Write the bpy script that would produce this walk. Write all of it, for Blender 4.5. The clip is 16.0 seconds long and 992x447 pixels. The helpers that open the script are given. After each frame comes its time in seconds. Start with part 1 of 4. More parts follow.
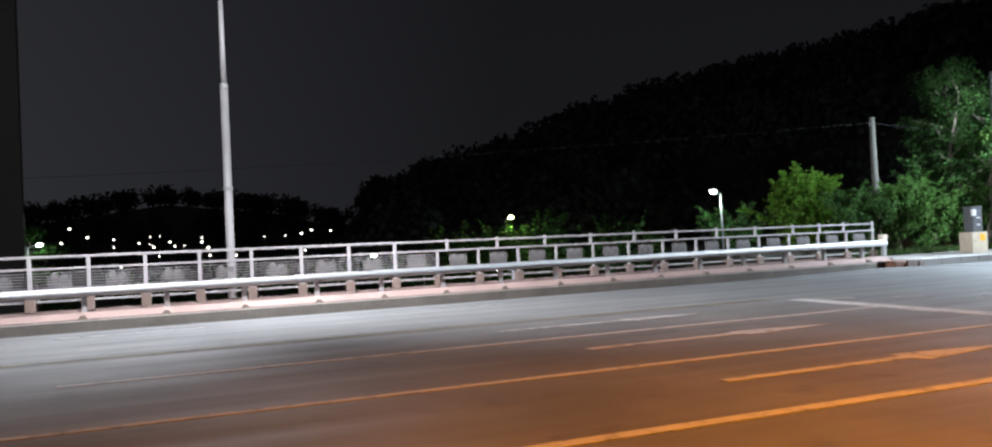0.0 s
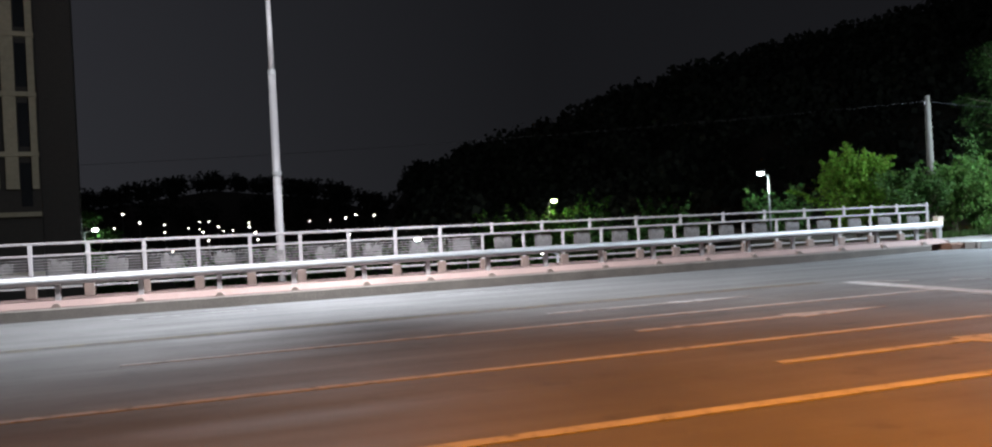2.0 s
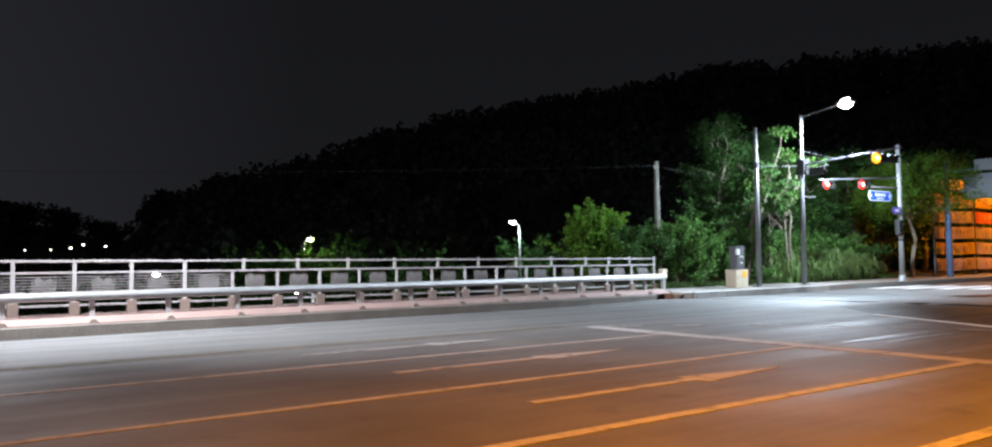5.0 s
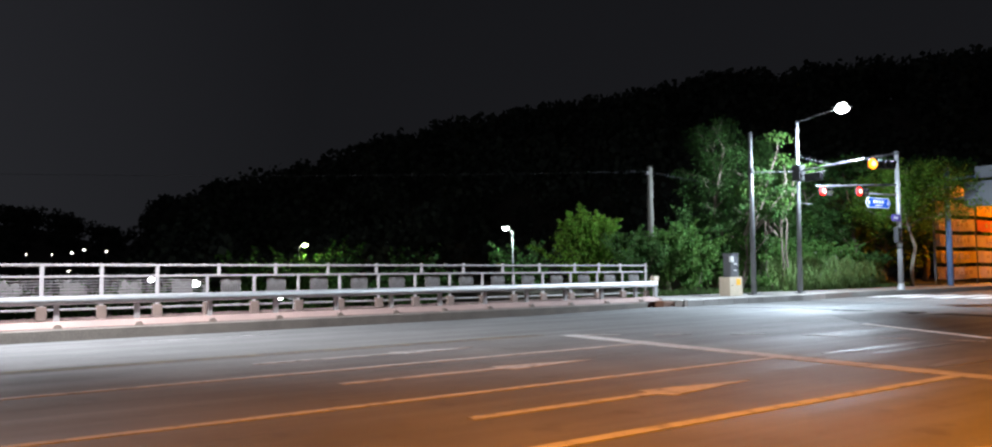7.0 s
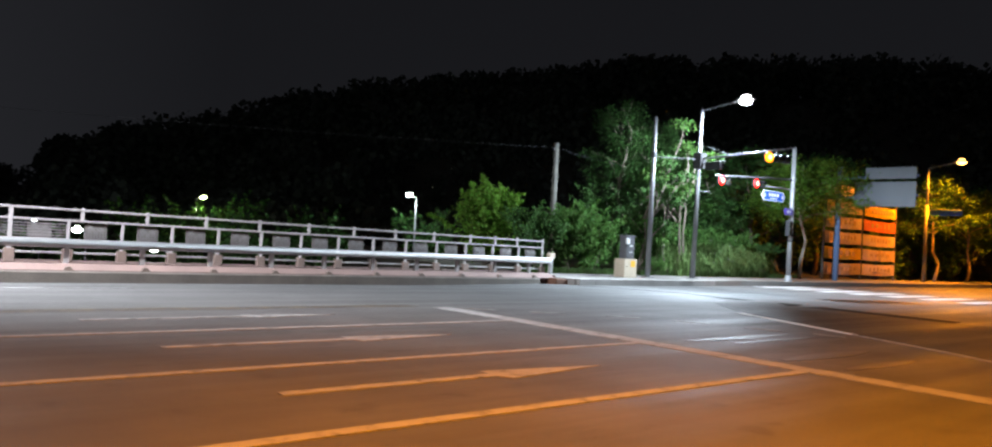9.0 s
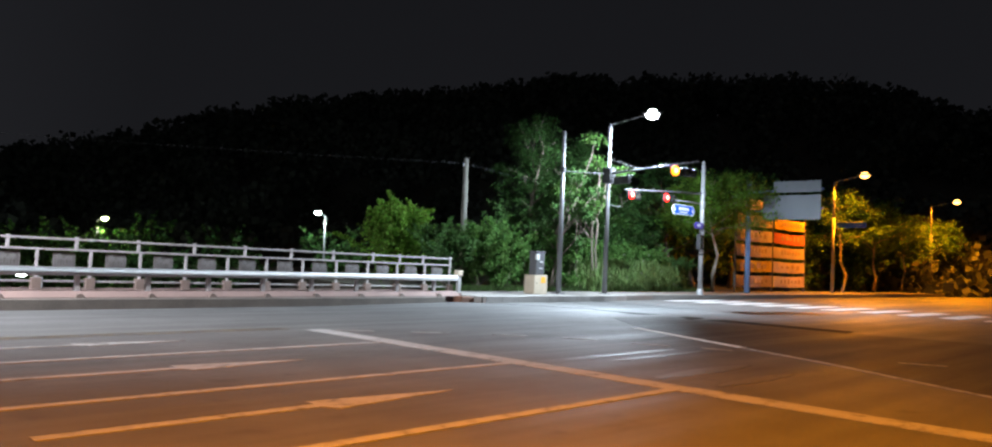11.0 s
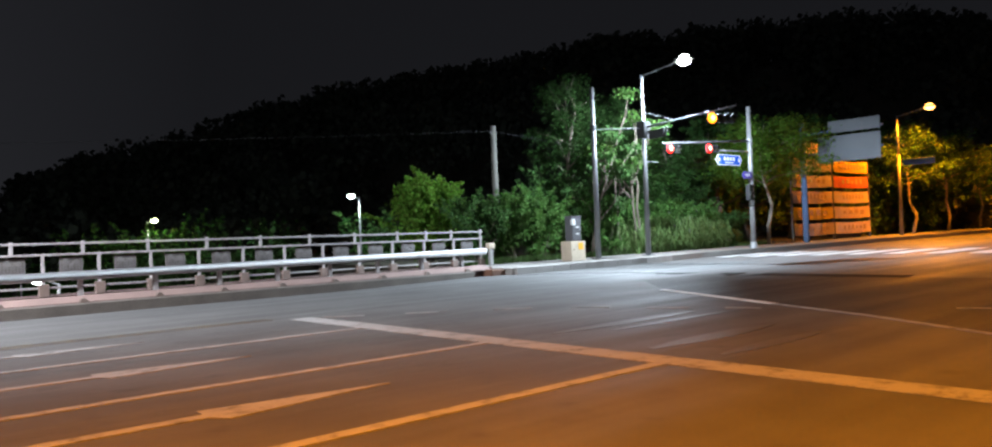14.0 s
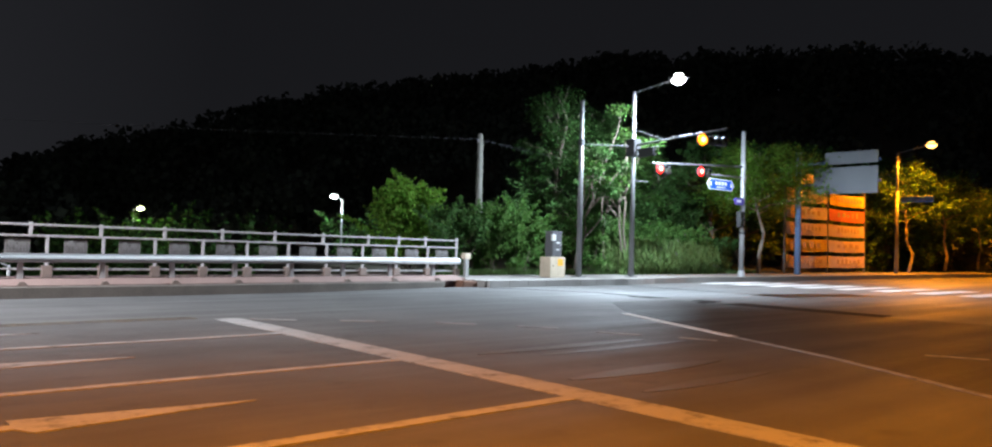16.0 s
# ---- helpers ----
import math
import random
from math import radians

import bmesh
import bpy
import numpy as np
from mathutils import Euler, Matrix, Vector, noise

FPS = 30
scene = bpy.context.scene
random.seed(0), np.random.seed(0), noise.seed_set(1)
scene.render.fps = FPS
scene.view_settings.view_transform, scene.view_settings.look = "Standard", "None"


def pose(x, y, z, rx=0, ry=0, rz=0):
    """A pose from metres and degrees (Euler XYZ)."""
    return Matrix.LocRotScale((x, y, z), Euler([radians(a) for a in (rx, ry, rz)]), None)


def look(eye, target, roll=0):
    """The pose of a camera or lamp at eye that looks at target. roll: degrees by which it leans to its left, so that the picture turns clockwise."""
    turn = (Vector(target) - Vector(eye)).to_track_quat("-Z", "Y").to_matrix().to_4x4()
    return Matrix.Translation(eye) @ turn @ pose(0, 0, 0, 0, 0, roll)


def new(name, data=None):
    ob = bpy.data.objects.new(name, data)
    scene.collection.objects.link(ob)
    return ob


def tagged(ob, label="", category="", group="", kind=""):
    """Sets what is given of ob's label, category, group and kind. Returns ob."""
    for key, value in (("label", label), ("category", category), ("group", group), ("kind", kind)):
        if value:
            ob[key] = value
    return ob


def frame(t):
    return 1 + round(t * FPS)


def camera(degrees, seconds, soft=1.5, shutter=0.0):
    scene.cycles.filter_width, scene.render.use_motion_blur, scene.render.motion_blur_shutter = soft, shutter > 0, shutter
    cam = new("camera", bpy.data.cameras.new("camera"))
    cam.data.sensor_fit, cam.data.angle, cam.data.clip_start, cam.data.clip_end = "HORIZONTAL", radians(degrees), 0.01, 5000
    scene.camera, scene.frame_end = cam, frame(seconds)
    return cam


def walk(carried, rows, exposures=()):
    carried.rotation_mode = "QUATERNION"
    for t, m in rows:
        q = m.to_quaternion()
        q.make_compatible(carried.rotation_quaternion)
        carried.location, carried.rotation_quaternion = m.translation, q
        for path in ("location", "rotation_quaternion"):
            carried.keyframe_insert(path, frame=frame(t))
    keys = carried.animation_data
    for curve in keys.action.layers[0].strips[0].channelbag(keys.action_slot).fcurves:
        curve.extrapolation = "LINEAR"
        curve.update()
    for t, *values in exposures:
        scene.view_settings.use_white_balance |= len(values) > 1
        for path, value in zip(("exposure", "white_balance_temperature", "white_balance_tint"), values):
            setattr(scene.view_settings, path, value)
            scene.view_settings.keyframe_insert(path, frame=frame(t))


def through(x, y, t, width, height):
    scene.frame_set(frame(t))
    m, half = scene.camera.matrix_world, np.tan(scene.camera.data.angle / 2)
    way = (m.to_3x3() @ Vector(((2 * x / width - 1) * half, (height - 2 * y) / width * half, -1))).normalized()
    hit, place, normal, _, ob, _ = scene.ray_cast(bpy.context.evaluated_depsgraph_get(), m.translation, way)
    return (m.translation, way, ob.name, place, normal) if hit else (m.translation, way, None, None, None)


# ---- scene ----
cam = camera(64.2, 16.0, soft=2.1)
PATH = [
    (0, (0.963, -0.659, 1.739), (1.658, 1.216, 1.779), -2.8),
    (0.5, (0.978, -0.654, 1.712), (1.672, 1.221, 1.754), -2.7),
    (1, (0.982, -0.686, 1.705), (1.656, 1.197, 1.716), -3.9),
    (1.5, (0.927, -0.67, 1.707), (1.537, 1.235, 1.709), -4.7),
    (2, (0.857, -0.655, 1.715), (1.45, 1.255, 1.72), -3.0),
    (2.5, (0.832, -0.681, 1.711), (1.487, 1.208, 1.723), -2.4),
    (3, (0.904, -0.668, 1.706), (1.582, 1.213, 1.737), -0.8),
    (3.5, (0.846, -0.694, 1.716), (1.564, 1.173, 1.765), -0.9),
    (4, (0.829, -0.471, 1.685), (1.641, 1.355, 1.748), -1.3),
    (4.5, (0.783, -0.387, 1.678), (1.636, 1.421, 1.76), -1.4),
    (5, (0.817, -0.484, 1.68), (1.958, 1.156, 1.771), -0.8),
    (7.5, (2.088, -0.283, 1.628), (3.219, 1.363, 1.738), -0.5),
    (8, (2.334, -0.275, 1.625), (3.478, 1.364, 1.703), -0.2),
    (8.5, (2.642, -0.264, 1.653), (3.877, 1.309, 1.677), 1.9),
    (11, (4.373, -0.359, 1.64), (5.797, 1.042, 1.733), 2.4),
    (11.5, (4.98, -0.22, 1.607), (6.412, 1.173, 1.698), -0.1),
    (12, (5.395, -0.141, 1.555), (6.727, 1.35, 1.621), 1.3),
    (12.5, (5.758, -0.148, 1.537), (7.131, 1.306, 1.577), 2.4),
    (13, (6.007, -0.098, 1.54), (7.335, 1.397, 1.571), -2.9),
    (13.5, (6.246, -0.147, 1.54), (7.519, 1.396, 1.567), -2.7),
    (14, (6.557, -0.135, 1.536), (7.869, 1.375, 1.56), -2.3),
    (14.5, (7.107, 0.026, 1.51), (8.357, 1.588, 1.532), 0.8),
    (15, (7.304, -0.042, 1.486), (8.547, 1.525, 1.477), 2.1),
    (15.5, (7.575, -0.048, 1.515), (8.86, 1.484, 1.527), 1.6),
    (16, (7.989, -0.018, 1.493), (9.297, 1.494, 1.547), 1.5),
]
walk(cam, [(t, look(eye, target, roll)) for t, eye, target, roll in PATH])

# ---- world and lamps ----
world = bpy.data.worlds.new("night_sky")
scene.world = world
world.use_nodes = True
wn, wl = world.node_tree.nodes, world.node_tree.links
bg = wn["Background"]
tc = wn.new("ShaderNodeTexCoord")
sep = wn.new("ShaderNodeSeparateXYZ")
wl.new(tc.outputs["Generated"], sep.inputs[0])
ramp = wn.new("ShaderNodeValToRGB")
ramp.color_ramp.elements[0].position, ramp.color_ramp.elements[0].color = 0.0, (0.0142, 0.0146, 0.0172, 1)
ramp.color_ramp.elements[1].position, ramp.color_ramp.elements[1].color = 0.6, (0.0088, 0.0090, 0.0112, 1)
wl.new(sep.outputs["Z"], ramp.inputs[0])
wl.new(ramp.outputs[0], bg.inputs["Color"])
# sky gets brighter towards -X; the bridge lamp's haze is put in here
haze_glow = wn.new("ShaderNodeMapRange")
haze_glow.inputs["From Min"].default_value, haze_glow.inputs["From Max"].default_value = -0.28, 0.35
haze_glow.inputs["To Min"].default_value, haze_glow.inputs["To Max"].default_value = 1.95, 0.72
wl.new(sep.outputs["X"], haze_glow.inputs["Value"])
wl.new(haze_glow.outputs[0], bg.inputs["Strength"])

WHITE_LED, CORNER_LED, SODIUM, PARK = (0.86, 0.91, 1.0), (0.70, 0.85, 1.0), (1.0, 0.295, 0.004), (0.75, 1.0, 0.86)


def spot(name, at, aim, watts, colour, degrees=150, blend=0.7, size=0.15):
    data = bpy.data.lights.new(name, "SPOT")
    data.energy, data.color, data.spot_size, data.spot_blend, data.shadow_soft_size = watts, colour, radians(degrees), blend, size
    ob = new(name, data)
    ob.matrix_world = look(at, aim)
    return ob


def point(name, at, watts, colour, size=0.15):
    data = bpy.data.lights.new(name, "POINT")
    data.energy, data.color, data.shadow_soft_size = watts, colour, size
    ob = new(name, data)
    ob.location = at
    return ob


spot("lamp_light_bridge", (1.95, 21.5, 10.3), (11.0, 22.0, 0), 30500, WHITE_LED, 109, 0.9)
spot("lamp_light_bridge", (1.65, 21.5, 10.3), (-5.0, 21.4, 0), 23500, WHITE_LED, 113, 0.9)
point("lamp_spill_bridge", (1.80, 21.5, 10.2), 2600, WHITE_LED)
spot("lamp_light_corner", (37.0, 21.3, 8.60), (38.8, 24.2, 0), 17000, CORNER_LED, 166, 0.42)
spot("lamp_light_corner", (36.8, 21.2, 8.60), (20.0, 21.2, 0), 28500, CORNER_LED, 71, 0.9)
spot("lamp_light_sodium_near", (7.8, 0.2, 8.9), (8.2, 0.9, 0), 12500, SODIUM, 146, 0.9)
spot("lamp_light_sodium_far", (70.0, 22.9, 9.15), (69.6, 22.9, 0), 17500, SODIUM, 174, 0.25)
spot("lamp_light_sodium_farther", (96.0, 23.0, 9.15), (96.0, 23.4, 0), 18000, SODIUM, 174, 0.25)
point("park_lamp_light", (30.85, 40.6, 3.62), 300, PARK)
point("park_lamp_light", (29.4, 71.9, 3.35), 550, (0.85, 1.0, 0.6))
point("park_lamp_light", (-9.4, 59.9, 2.4), 50, PARK)
# dim fill added to lift the tower front; no lamp stands here
point("tower_fill_light", (-17, 37, 9), 60, (1.0, 0.9, 0.55))


# ---- materials ----
def material(name, colour, rough=0.6, metal=0.0, vary=0.25, fine=60.0, coarse=1.3, bump=0.15, depth=0.004, island=0.0, spec=0.5):
    m = bpy.data.materials.new(name)
    m.use_nodes = True
    n, l = m.node_tree.nodes, m.node_tree.links
    b = n["Principled BSDF"]
    geo = n.new("ShaderNodeNewGeometry")
    big, small = n.new("ShaderNodeTexNoise"), n.new("ShaderNodeTexNoise")
    big.inputs["Scale"].default_value, big.inputs["Detail"].default_value = coarse, 6
    small.inputs["Scale"].default_value, small.inputs["Detail"].default_value = fine, 3
    for t in (big, small):
        l.new(geo.outputs["Position"], t.inputs["Vector"])
    addn = n.new("ShaderNodeMath")
    addn.operation = "ADD"
    l.new(big.outputs["Fac"], addn.inputs[0])
    l.new(small.outputs["Fac"], addn.inputs[1])
    mr = n.new("ShaderNodeMapRange")
    mr.inputs["From Min"].default_value, mr.inputs["From Max"].default_value = 0.55, 1.45
    mr.inputs["To Min"].default_value, mr.inputs["To Max"].default_value = 1 - vary, 1 + vary
    l.new(addn.outputs[0], mr.inputs["Value"])
    hsv = n.new("ShaderNodeHueSaturation")
    hsv.inputs["Color"].default_value = (*colour, 1)
    last = mr.outputs[0]
    if island:
        r = n.new("ShaderNodeMapRange")
        r.inputs["To Min"].default_value, r.inputs["To Max"].default_value = 1 - island, 1 + island
        l.new(geo.outputs["Random Per Island"], r.inputs["Value"])
        mul = n.new("ShaderNodeMath")
        mul.operation = "MULTIPLY"
        l.new(last, mul.inputs[0])
        l.new(r.outputs[0], mul.inputs[1])
        last = mul.outputs[0]
        hue = n.new("ShaderNodeMapRange")
        hue.inputs["To Min"].default_value, hue.inputs["To Max"].default_value = 0.475, 0.52
        l.new(geo.outputs["Random Per Island"], hue.inputs["Value"])
        l.new(hue.outputs[0], hsv.inputs["Hue"])
    l.new(last, hsv.inputs["Value"])
    l.new(hsv.outputs[0], b.inputs["Base Color"])
    rr = n.new("ShaderNodeMapRange")
    rr.inputs["To Min"].default_value, rr.inputs["To Max"].default_value = max(0.05, rough - 0.12), min(1, rough + 0.12)
    l.new(big.outputs["Fac"], rr.inputs["Value"])
    l.new(rr.outputs[0], b.inputs["Roughness"])
    b.inputs["Metallic"].default_value = metal
    b.inputs["Specular IOR Level"].default_value = spec
    if bump:
        bp = n.new("ShaderNodeBump")
        bp.inputs["Strength"].default_value, bp.inputs["Distance"].default_value = bump, depth
        l.new(small.outputs["Fac"], bp.inputs["Height"])
        l.new(bp.outputs[0], b.inputs["Normal"])
    return m


def glowing(name, colour, strength):
    m = bpy.data.materials.new(name)
    m.use_nodes = True
    b = m.node_tree.nodes["Principled BSDF"]
    b.inputs["Base Color"].default_value = (*colour, 1)
    b.inputs["Emission Color"].default_value = (*colour, 1)
    b.inputs["Emission Strength"].default_value = strength
    return m


def worn_paint(name, colour, wear=0.5):
    """Road paint, worn through to asphalt in spots."""
    m = material(name, colour, 0.8, 0, 0.12, 90, 2.0, 0.3, spec=0.16)
    n, l = m.node_tree.nodes, m.node_tree.links
    b = n["Principled BSDF"]
    hsv = next(x for x in n if x.type == "HUE_SAT")
    geo = next(x for x in n if x.type == "NEW_GEOMETRY")
    w = n.new("ShaderNodeTexNoise")
    w.inputs["Scale"].default_value, w.inputs["Detail"].default_value, w.inputs["Roughness"].default_value = 3.0, 9, 0.75
    l.new(geo.outputs["Position"], w.inputs["Vector"])
    r = n.new("ShaderNodeValToRGB")
    r.color_ramp.elements[0].position, r.color_ramp.elements[1].position = wear - 0.06, wear + 0.12
    l.new(w.outputs["Fac"], r.inputs[0])
    mix = n.new("ShaderNodeMix")
    mix.data_type = "RGBA"
    mix.inputs["A"].default_value = (0.10, 0.10, 0.10, 1)
    l.new(r.outputs[0], mix.inputs["Factor"])
    l.new(hsv.outputs[0], mix.inputs["B"])
    l.new(mix.outputs["Result"], b.inputs["Base Color"])
    return m


def asphalt_material(name, colour, rough, patchy):
    """Asphalt with stone grain, tyre-polished streaks along the lanes and old stains."""
    m = material(name, colour, rough, 0, 0.42, 95, 0.55, 0.6, 0.008, spec=0.32)
    n, l = m.node_tree.nodes, m.node_tree.links
    b = n["Principled BSDF"]
    hsv = next(x for x in n if x.type == "HUE_SAT")
    geo = next(x for x in n if x.type == "NEW_GEOMETRY")
    mp = n.new("ShaderNodeMapping")
    mp.inputs["Scale"].default_value = (0.06, 1.0, 1.0)
    l.new(geo.outputs["Position"], mp.inputs["Vector"])
    st = n.new("ShaderNodeTexNoise")
    st.inputs["Scale"].default_value, st.inputs["Detail"].default_value = 1.1, 5
    l.new(mp.outputs[0], st.inputs["Vector"])
    sr = n.new("ShaderNodeMapRange")
    sr.inputs["From Min"].default_value, sr.inputs["From Max"].default_value = 0.3, 0.7
    sr.inputs["To Min"].default_value, sr.inputs["To Max"].default_value = 1 - patchy, 1 + patchy
    l.new(st.outputs["Fac"], sr.inputs["Value"])
    spots = n.new("ShaderNodeTexNoise")
    spots.inputs["Scale"].default_value, spots.inputs["Detail"].default_value = 1.7, 10
    l.new(geo.outputs["Position"], spots.inputs["Vector"])
    spr = n.new("ShaderNodeMapRange")
    spr.inputs["From Min"].default_value, spr.inputs["From Max"].default_value = 0.60, 0.72
    spr.inputs["To Min"].default_value, spr.inputs["To Max"].default_value = 1.0, 0.72
    l.new(spots.outputs["Fac"], spr.inputs["Value"])
    mul = n.new("ShaderNodeMath")
    mul.operation = "MULTIPLY"
    l.new(sr.outputs[0], mul.inputs[0])
    l.new(spr.outputs[0], mul.inputs[1])
    vm = n.new("ShaderNodeVectorMath")
    vm.operation = "SCALE"
    l.new(hsv.outputs[0], vm.inputs[0])
    l.new(mul.outputs[0], vm.inputs["Scale"])
    l.new(vm.outputs[0], b.inputs["Base Color"])
    r2 = n.new("ShaderNodeMapRange")
    r2.inputs["From Min"].default_value, r2.inputs["From Max"].default_value = 0.3, 0.7
    r2.inputs["To Min"].default_value, r2.inputs["To Max"].default_value = min(1, rough + 0.15), rough - 0.12
    l.new(st.outputs["Fac"], r2.inputs["Value"])
    l.new(r2.outputs[0], b.inputs["Roughness"])
    return m


def leaf_material(name, colour, through=0.35):
    m = material(name, colour, 0.75, 0, 0.3, 8, 0.9, 0, island=0.45, spec=0.25)
    n, l = m.node_tree.nodes, m.node_tree.links
    b = n["Principled BSDF"]
    hsv = next(x for x in n if x.type == "HUE_SAT")
    tr = n.new("ShaderNodeBsdfTranslucent")
    l.new(hsv.outputs[0], tr.inputs["Color"])
    mix = n.new("ShaderNodeMixShader")
    mix.inputs[0].default_value = through
    l.new(b.outputs[0], mix.inputs[1])
    l.new(tr.outputs[0], mix.inputs[2])
    l.new(mix.outputs[0], n["Material Output"].inputs["Surface"])
    return m


M = dict(
    asphalt=asphalt_material("asphalt", (0.092, 0.090, 0.088), 0.64, 0.09),
    new_asphalt=asphalt_material("newer_asphalt", (0.042, 0.042, 0.043), 0.66, 0.10),
    polished=asphalt_material("smooth_sheen_asphalt", (0.098, 0.096, 0.095), 0.49, 0.08),
    tar=material("tar", (0.018, 0.018, 0.019), 0.9, 0, 0.3, 40, 2, spec=0.08),
    paint=worn_paint("white_road_paint", (0.30, 0.30, 0.295), 0.38),
    fresh=worn_paint("bright_white_road_paint", (0.62, 0.62, 0.61), 0.33),
    faded=worn_paint("faded_white_road_paint", (0.29, 0.29, 0.285), 0.41),
    yellow=worn_paint("faded_yellow_road_paint", (0.165, 0.145, 0.10), 0.46),
    kerb=material("kerb_concrete", (0.14, 0.122, 0.105), 0.85, 0, 0.4, 35, 1.6, 0.5, 0.01),
    kerb_light=material("kerb_granite", (0.27, 0.255, 0.24), 0.8, 0, 0.25, 80, 1.5, 0.3),
    pink=material("pink_paving", (0.20, 0.132, 0.115), 0.85, 0, 0.25, 30, 1.1, 0.4),
    beam=material("pinkish_coated_beam", (0.42, 0.30, 0.27), 0.6, 0, 0.2, 40, 1.2, 0.1),
    paving=material("grey_paving", (0.20, 0.185, 0.17), 0.85, 0, 0.25, 40, 0.8, 0.4),
    steel=material("galvanised_steel", (0.34, 0.335, 0.33), 0.5, 0.25, 0.18, 50, 2.5, 0.08),
    rail_paint=material("pale_coated_rail", (0.36, 0.338, 0.335), 0.5, 0.1, 0.15, 50, 2.0, 0.08),
    brown=material("brown_coated_steel", (0.17, 0.125, 0.105), 0.6, 0.1, 0.3, 40, 2.0, 0.15),
    rust=material("rusty_plate", (0.13, 0.06, 0.035), 0.8, 0.1, 0.4, 50, 3.0, 0.4),
    infill=material("grey_brown_panel", (0.095, 0.08, 0.072), 0.7, 0, 0.25, 40, 2, 0.1),
    flower=material("pale_cast_ornament", (0.15, 0.142, 0.138), 0.7, 0, 0.2, 40, 2, 0.1),
    pole=material("pole_coating", (0.27, 0.27, 0.275), 0.45, 0.35, 0.15, 30, 1.2, 0.06),
    dark_pole=material("dark_pole_coating", (0.17, 0.17, 0.175), 0.45, 0.4, 0.2, 30, 1.0, 0.06),
    concrete=material("pale_concrete", (0.50, 0.42, 0.32), 0.9, 0, 0.22, 45, 2.2, 0.35, 0.006),
    cabinet=material("grey_cabinet_steel", (0.10, 0.10, 0.107), 0.55, 0.1, 0.15, 40, 2.5, 0.05),
    orange_label=material("orange_label", (0.75, 0.38, 0.04), 0.6, 0, 0.1, 30, 4, 0),
    label=material("pale_label", (0.6, 0.6, 0.58), 0.6, 0, 0.1, 30, 4, 0),
    black=material("black_plastic", (0.025, 0.025, 0.027), 0.5, 0, 0.2, 40, 3, 0.05),
    blue=material("blue_sign_sheet", (0.012, 0.10, 0.55), 0.45, 0, 0.08, 30, 3, 0),
    purple=material("violet_sign_sheet", (0.10, 0.07, 0.32), 0.45, 0, 0.08, 30, 3, 0),
    white=material("white_sign_sheet", (0.78, 0.78, 0.78), 0.45, 0, 0.06, 30, 3, 0),
    sign_back=material("grey_sign_panel", (0.14, 0.15, 0.165), 0.5, 0.1, 0.12, 20, 0.8, 0.05),
    blue_post=material("blue_coated_post", (0.13, 0.20, 0.36), 0.5, 0.1, 0.2, 30, 1.5, 0.06),
    bark=material("bark", (0.13, 0.105, 0.08), 0.9, 0, 0.4, 25, 3, 0.8, 0.02),
    pale_bark=material("pale_bark", (0.24, 0.21, 0.17), 0.9, 0, 0.35, 25, 3, 0.8, 0.02),
    leaf=leaf_material("green_leaf", (0.072, 0.155, 0.032)),
    # these two leaf tones also carry how weakly or strongly plants are lit
    leaf_dimmed=leaf_material("dimmed_green_leaf", (0.046, 0.105, 0.025)),
    leaf_brightened=leaf_material("brightened_green_leaf", (0.125, 0.245, 0.030), 0.45),
    woods=leaf_material("far_wood_leaf", (0.055, 0.062, 0.048), 0.1),
    reed=leaf_material("pale_reed_blade", (0.115, 0.18, 0.055), 0.4),
    soil=material("soil", (0.055, 0.048, 0.034), 0.95, 0, 0.35, 6, 0.15, 0.5, 0.05),
    grass=leaf_material("grass_blade", (0.06, 0.105, 0.03)),
    wall=material("tower_wall", (0.055, 0.05, 0.045), 0.8, 0, 0.2, 5, 0.2, 0.1),
    band=material("tower_band", (0.42, 0.38, 0.28), 0.8, 0, 0.2, 5, 0.3, 0.1),
    glass=material("dark_window_glass", (0.02, 0.022, 0.025), 0.12, 0, 0.1, 5, 0.5, 0),
    lens_white=glowing("white_lamp_lens", (0.9, 0.95, 1.0), 45),
    lens_sodium=glowing("sodium_lamp_lens", (1.0, 0.46, 0.10), 9),
    lens_park=glowing("park_lamp_lens", (0.88, 1.0, 0.93), 22),
    lens_green=glowing("greenish_lamp_lens", (0.82, 1.0, 0.45), 18),
    lens_town=glowing("town_lamp_lens", (1.0, 0.94, 0.84), 9),
    red_on=glowing("red_signal_lens", (1.0, 0.012, 0.010), 3.5),
    red_glare=glowing("red_signal_glare", (1.0, 0.22, 0.16), 7),
    amber_glare=glowing("amber_signal_glare", (1.0, 0.62, 0.12), 7),
    amber_on=glowing("amber_signal_lens", (1.0, 0.30, 0.008), 3),
    lens_off=material("dark_signal_lens", (0.04, 0.04, 0.03), 0.25, 0, 0.1, 10, 3, 0),
)
BANNER = [material("banner_cloth_" + str(i), c, 0.85, 0, 0.1, 12, 0.8, 0.1) for i, c in enumerate(
    ((0.72, 0.56, 0.52), (0.82, 0.56, 0.08), (0.70, 0.58, 0.55), (0.72, 0.17, 0.12), (0.66, 0.50, 0.42)))]
INK = material("banner_print", (0.46, 0.30, 0.22), 0.85, 0, 0.1, 12, 0.8, 0)


# ---- building helpers ----
def box(bm, a, b, bevel=0.0):
    r = bmesh.ops.create_cube(bm, size=1)
    vs = r["verts"]
    for v in vs:
        for i in range(3):
            v.co[i] = a[i] + (v.co[i] + 0.5) * (b[i] - a[i])
    if bevel:
        es = list({e for v in vs for e in v.link_edges})
        bmesh.ops.bevel(bm, geom=es, offset=bevel, segments=2, affect="EDGES", profile=0.6)
    return bm


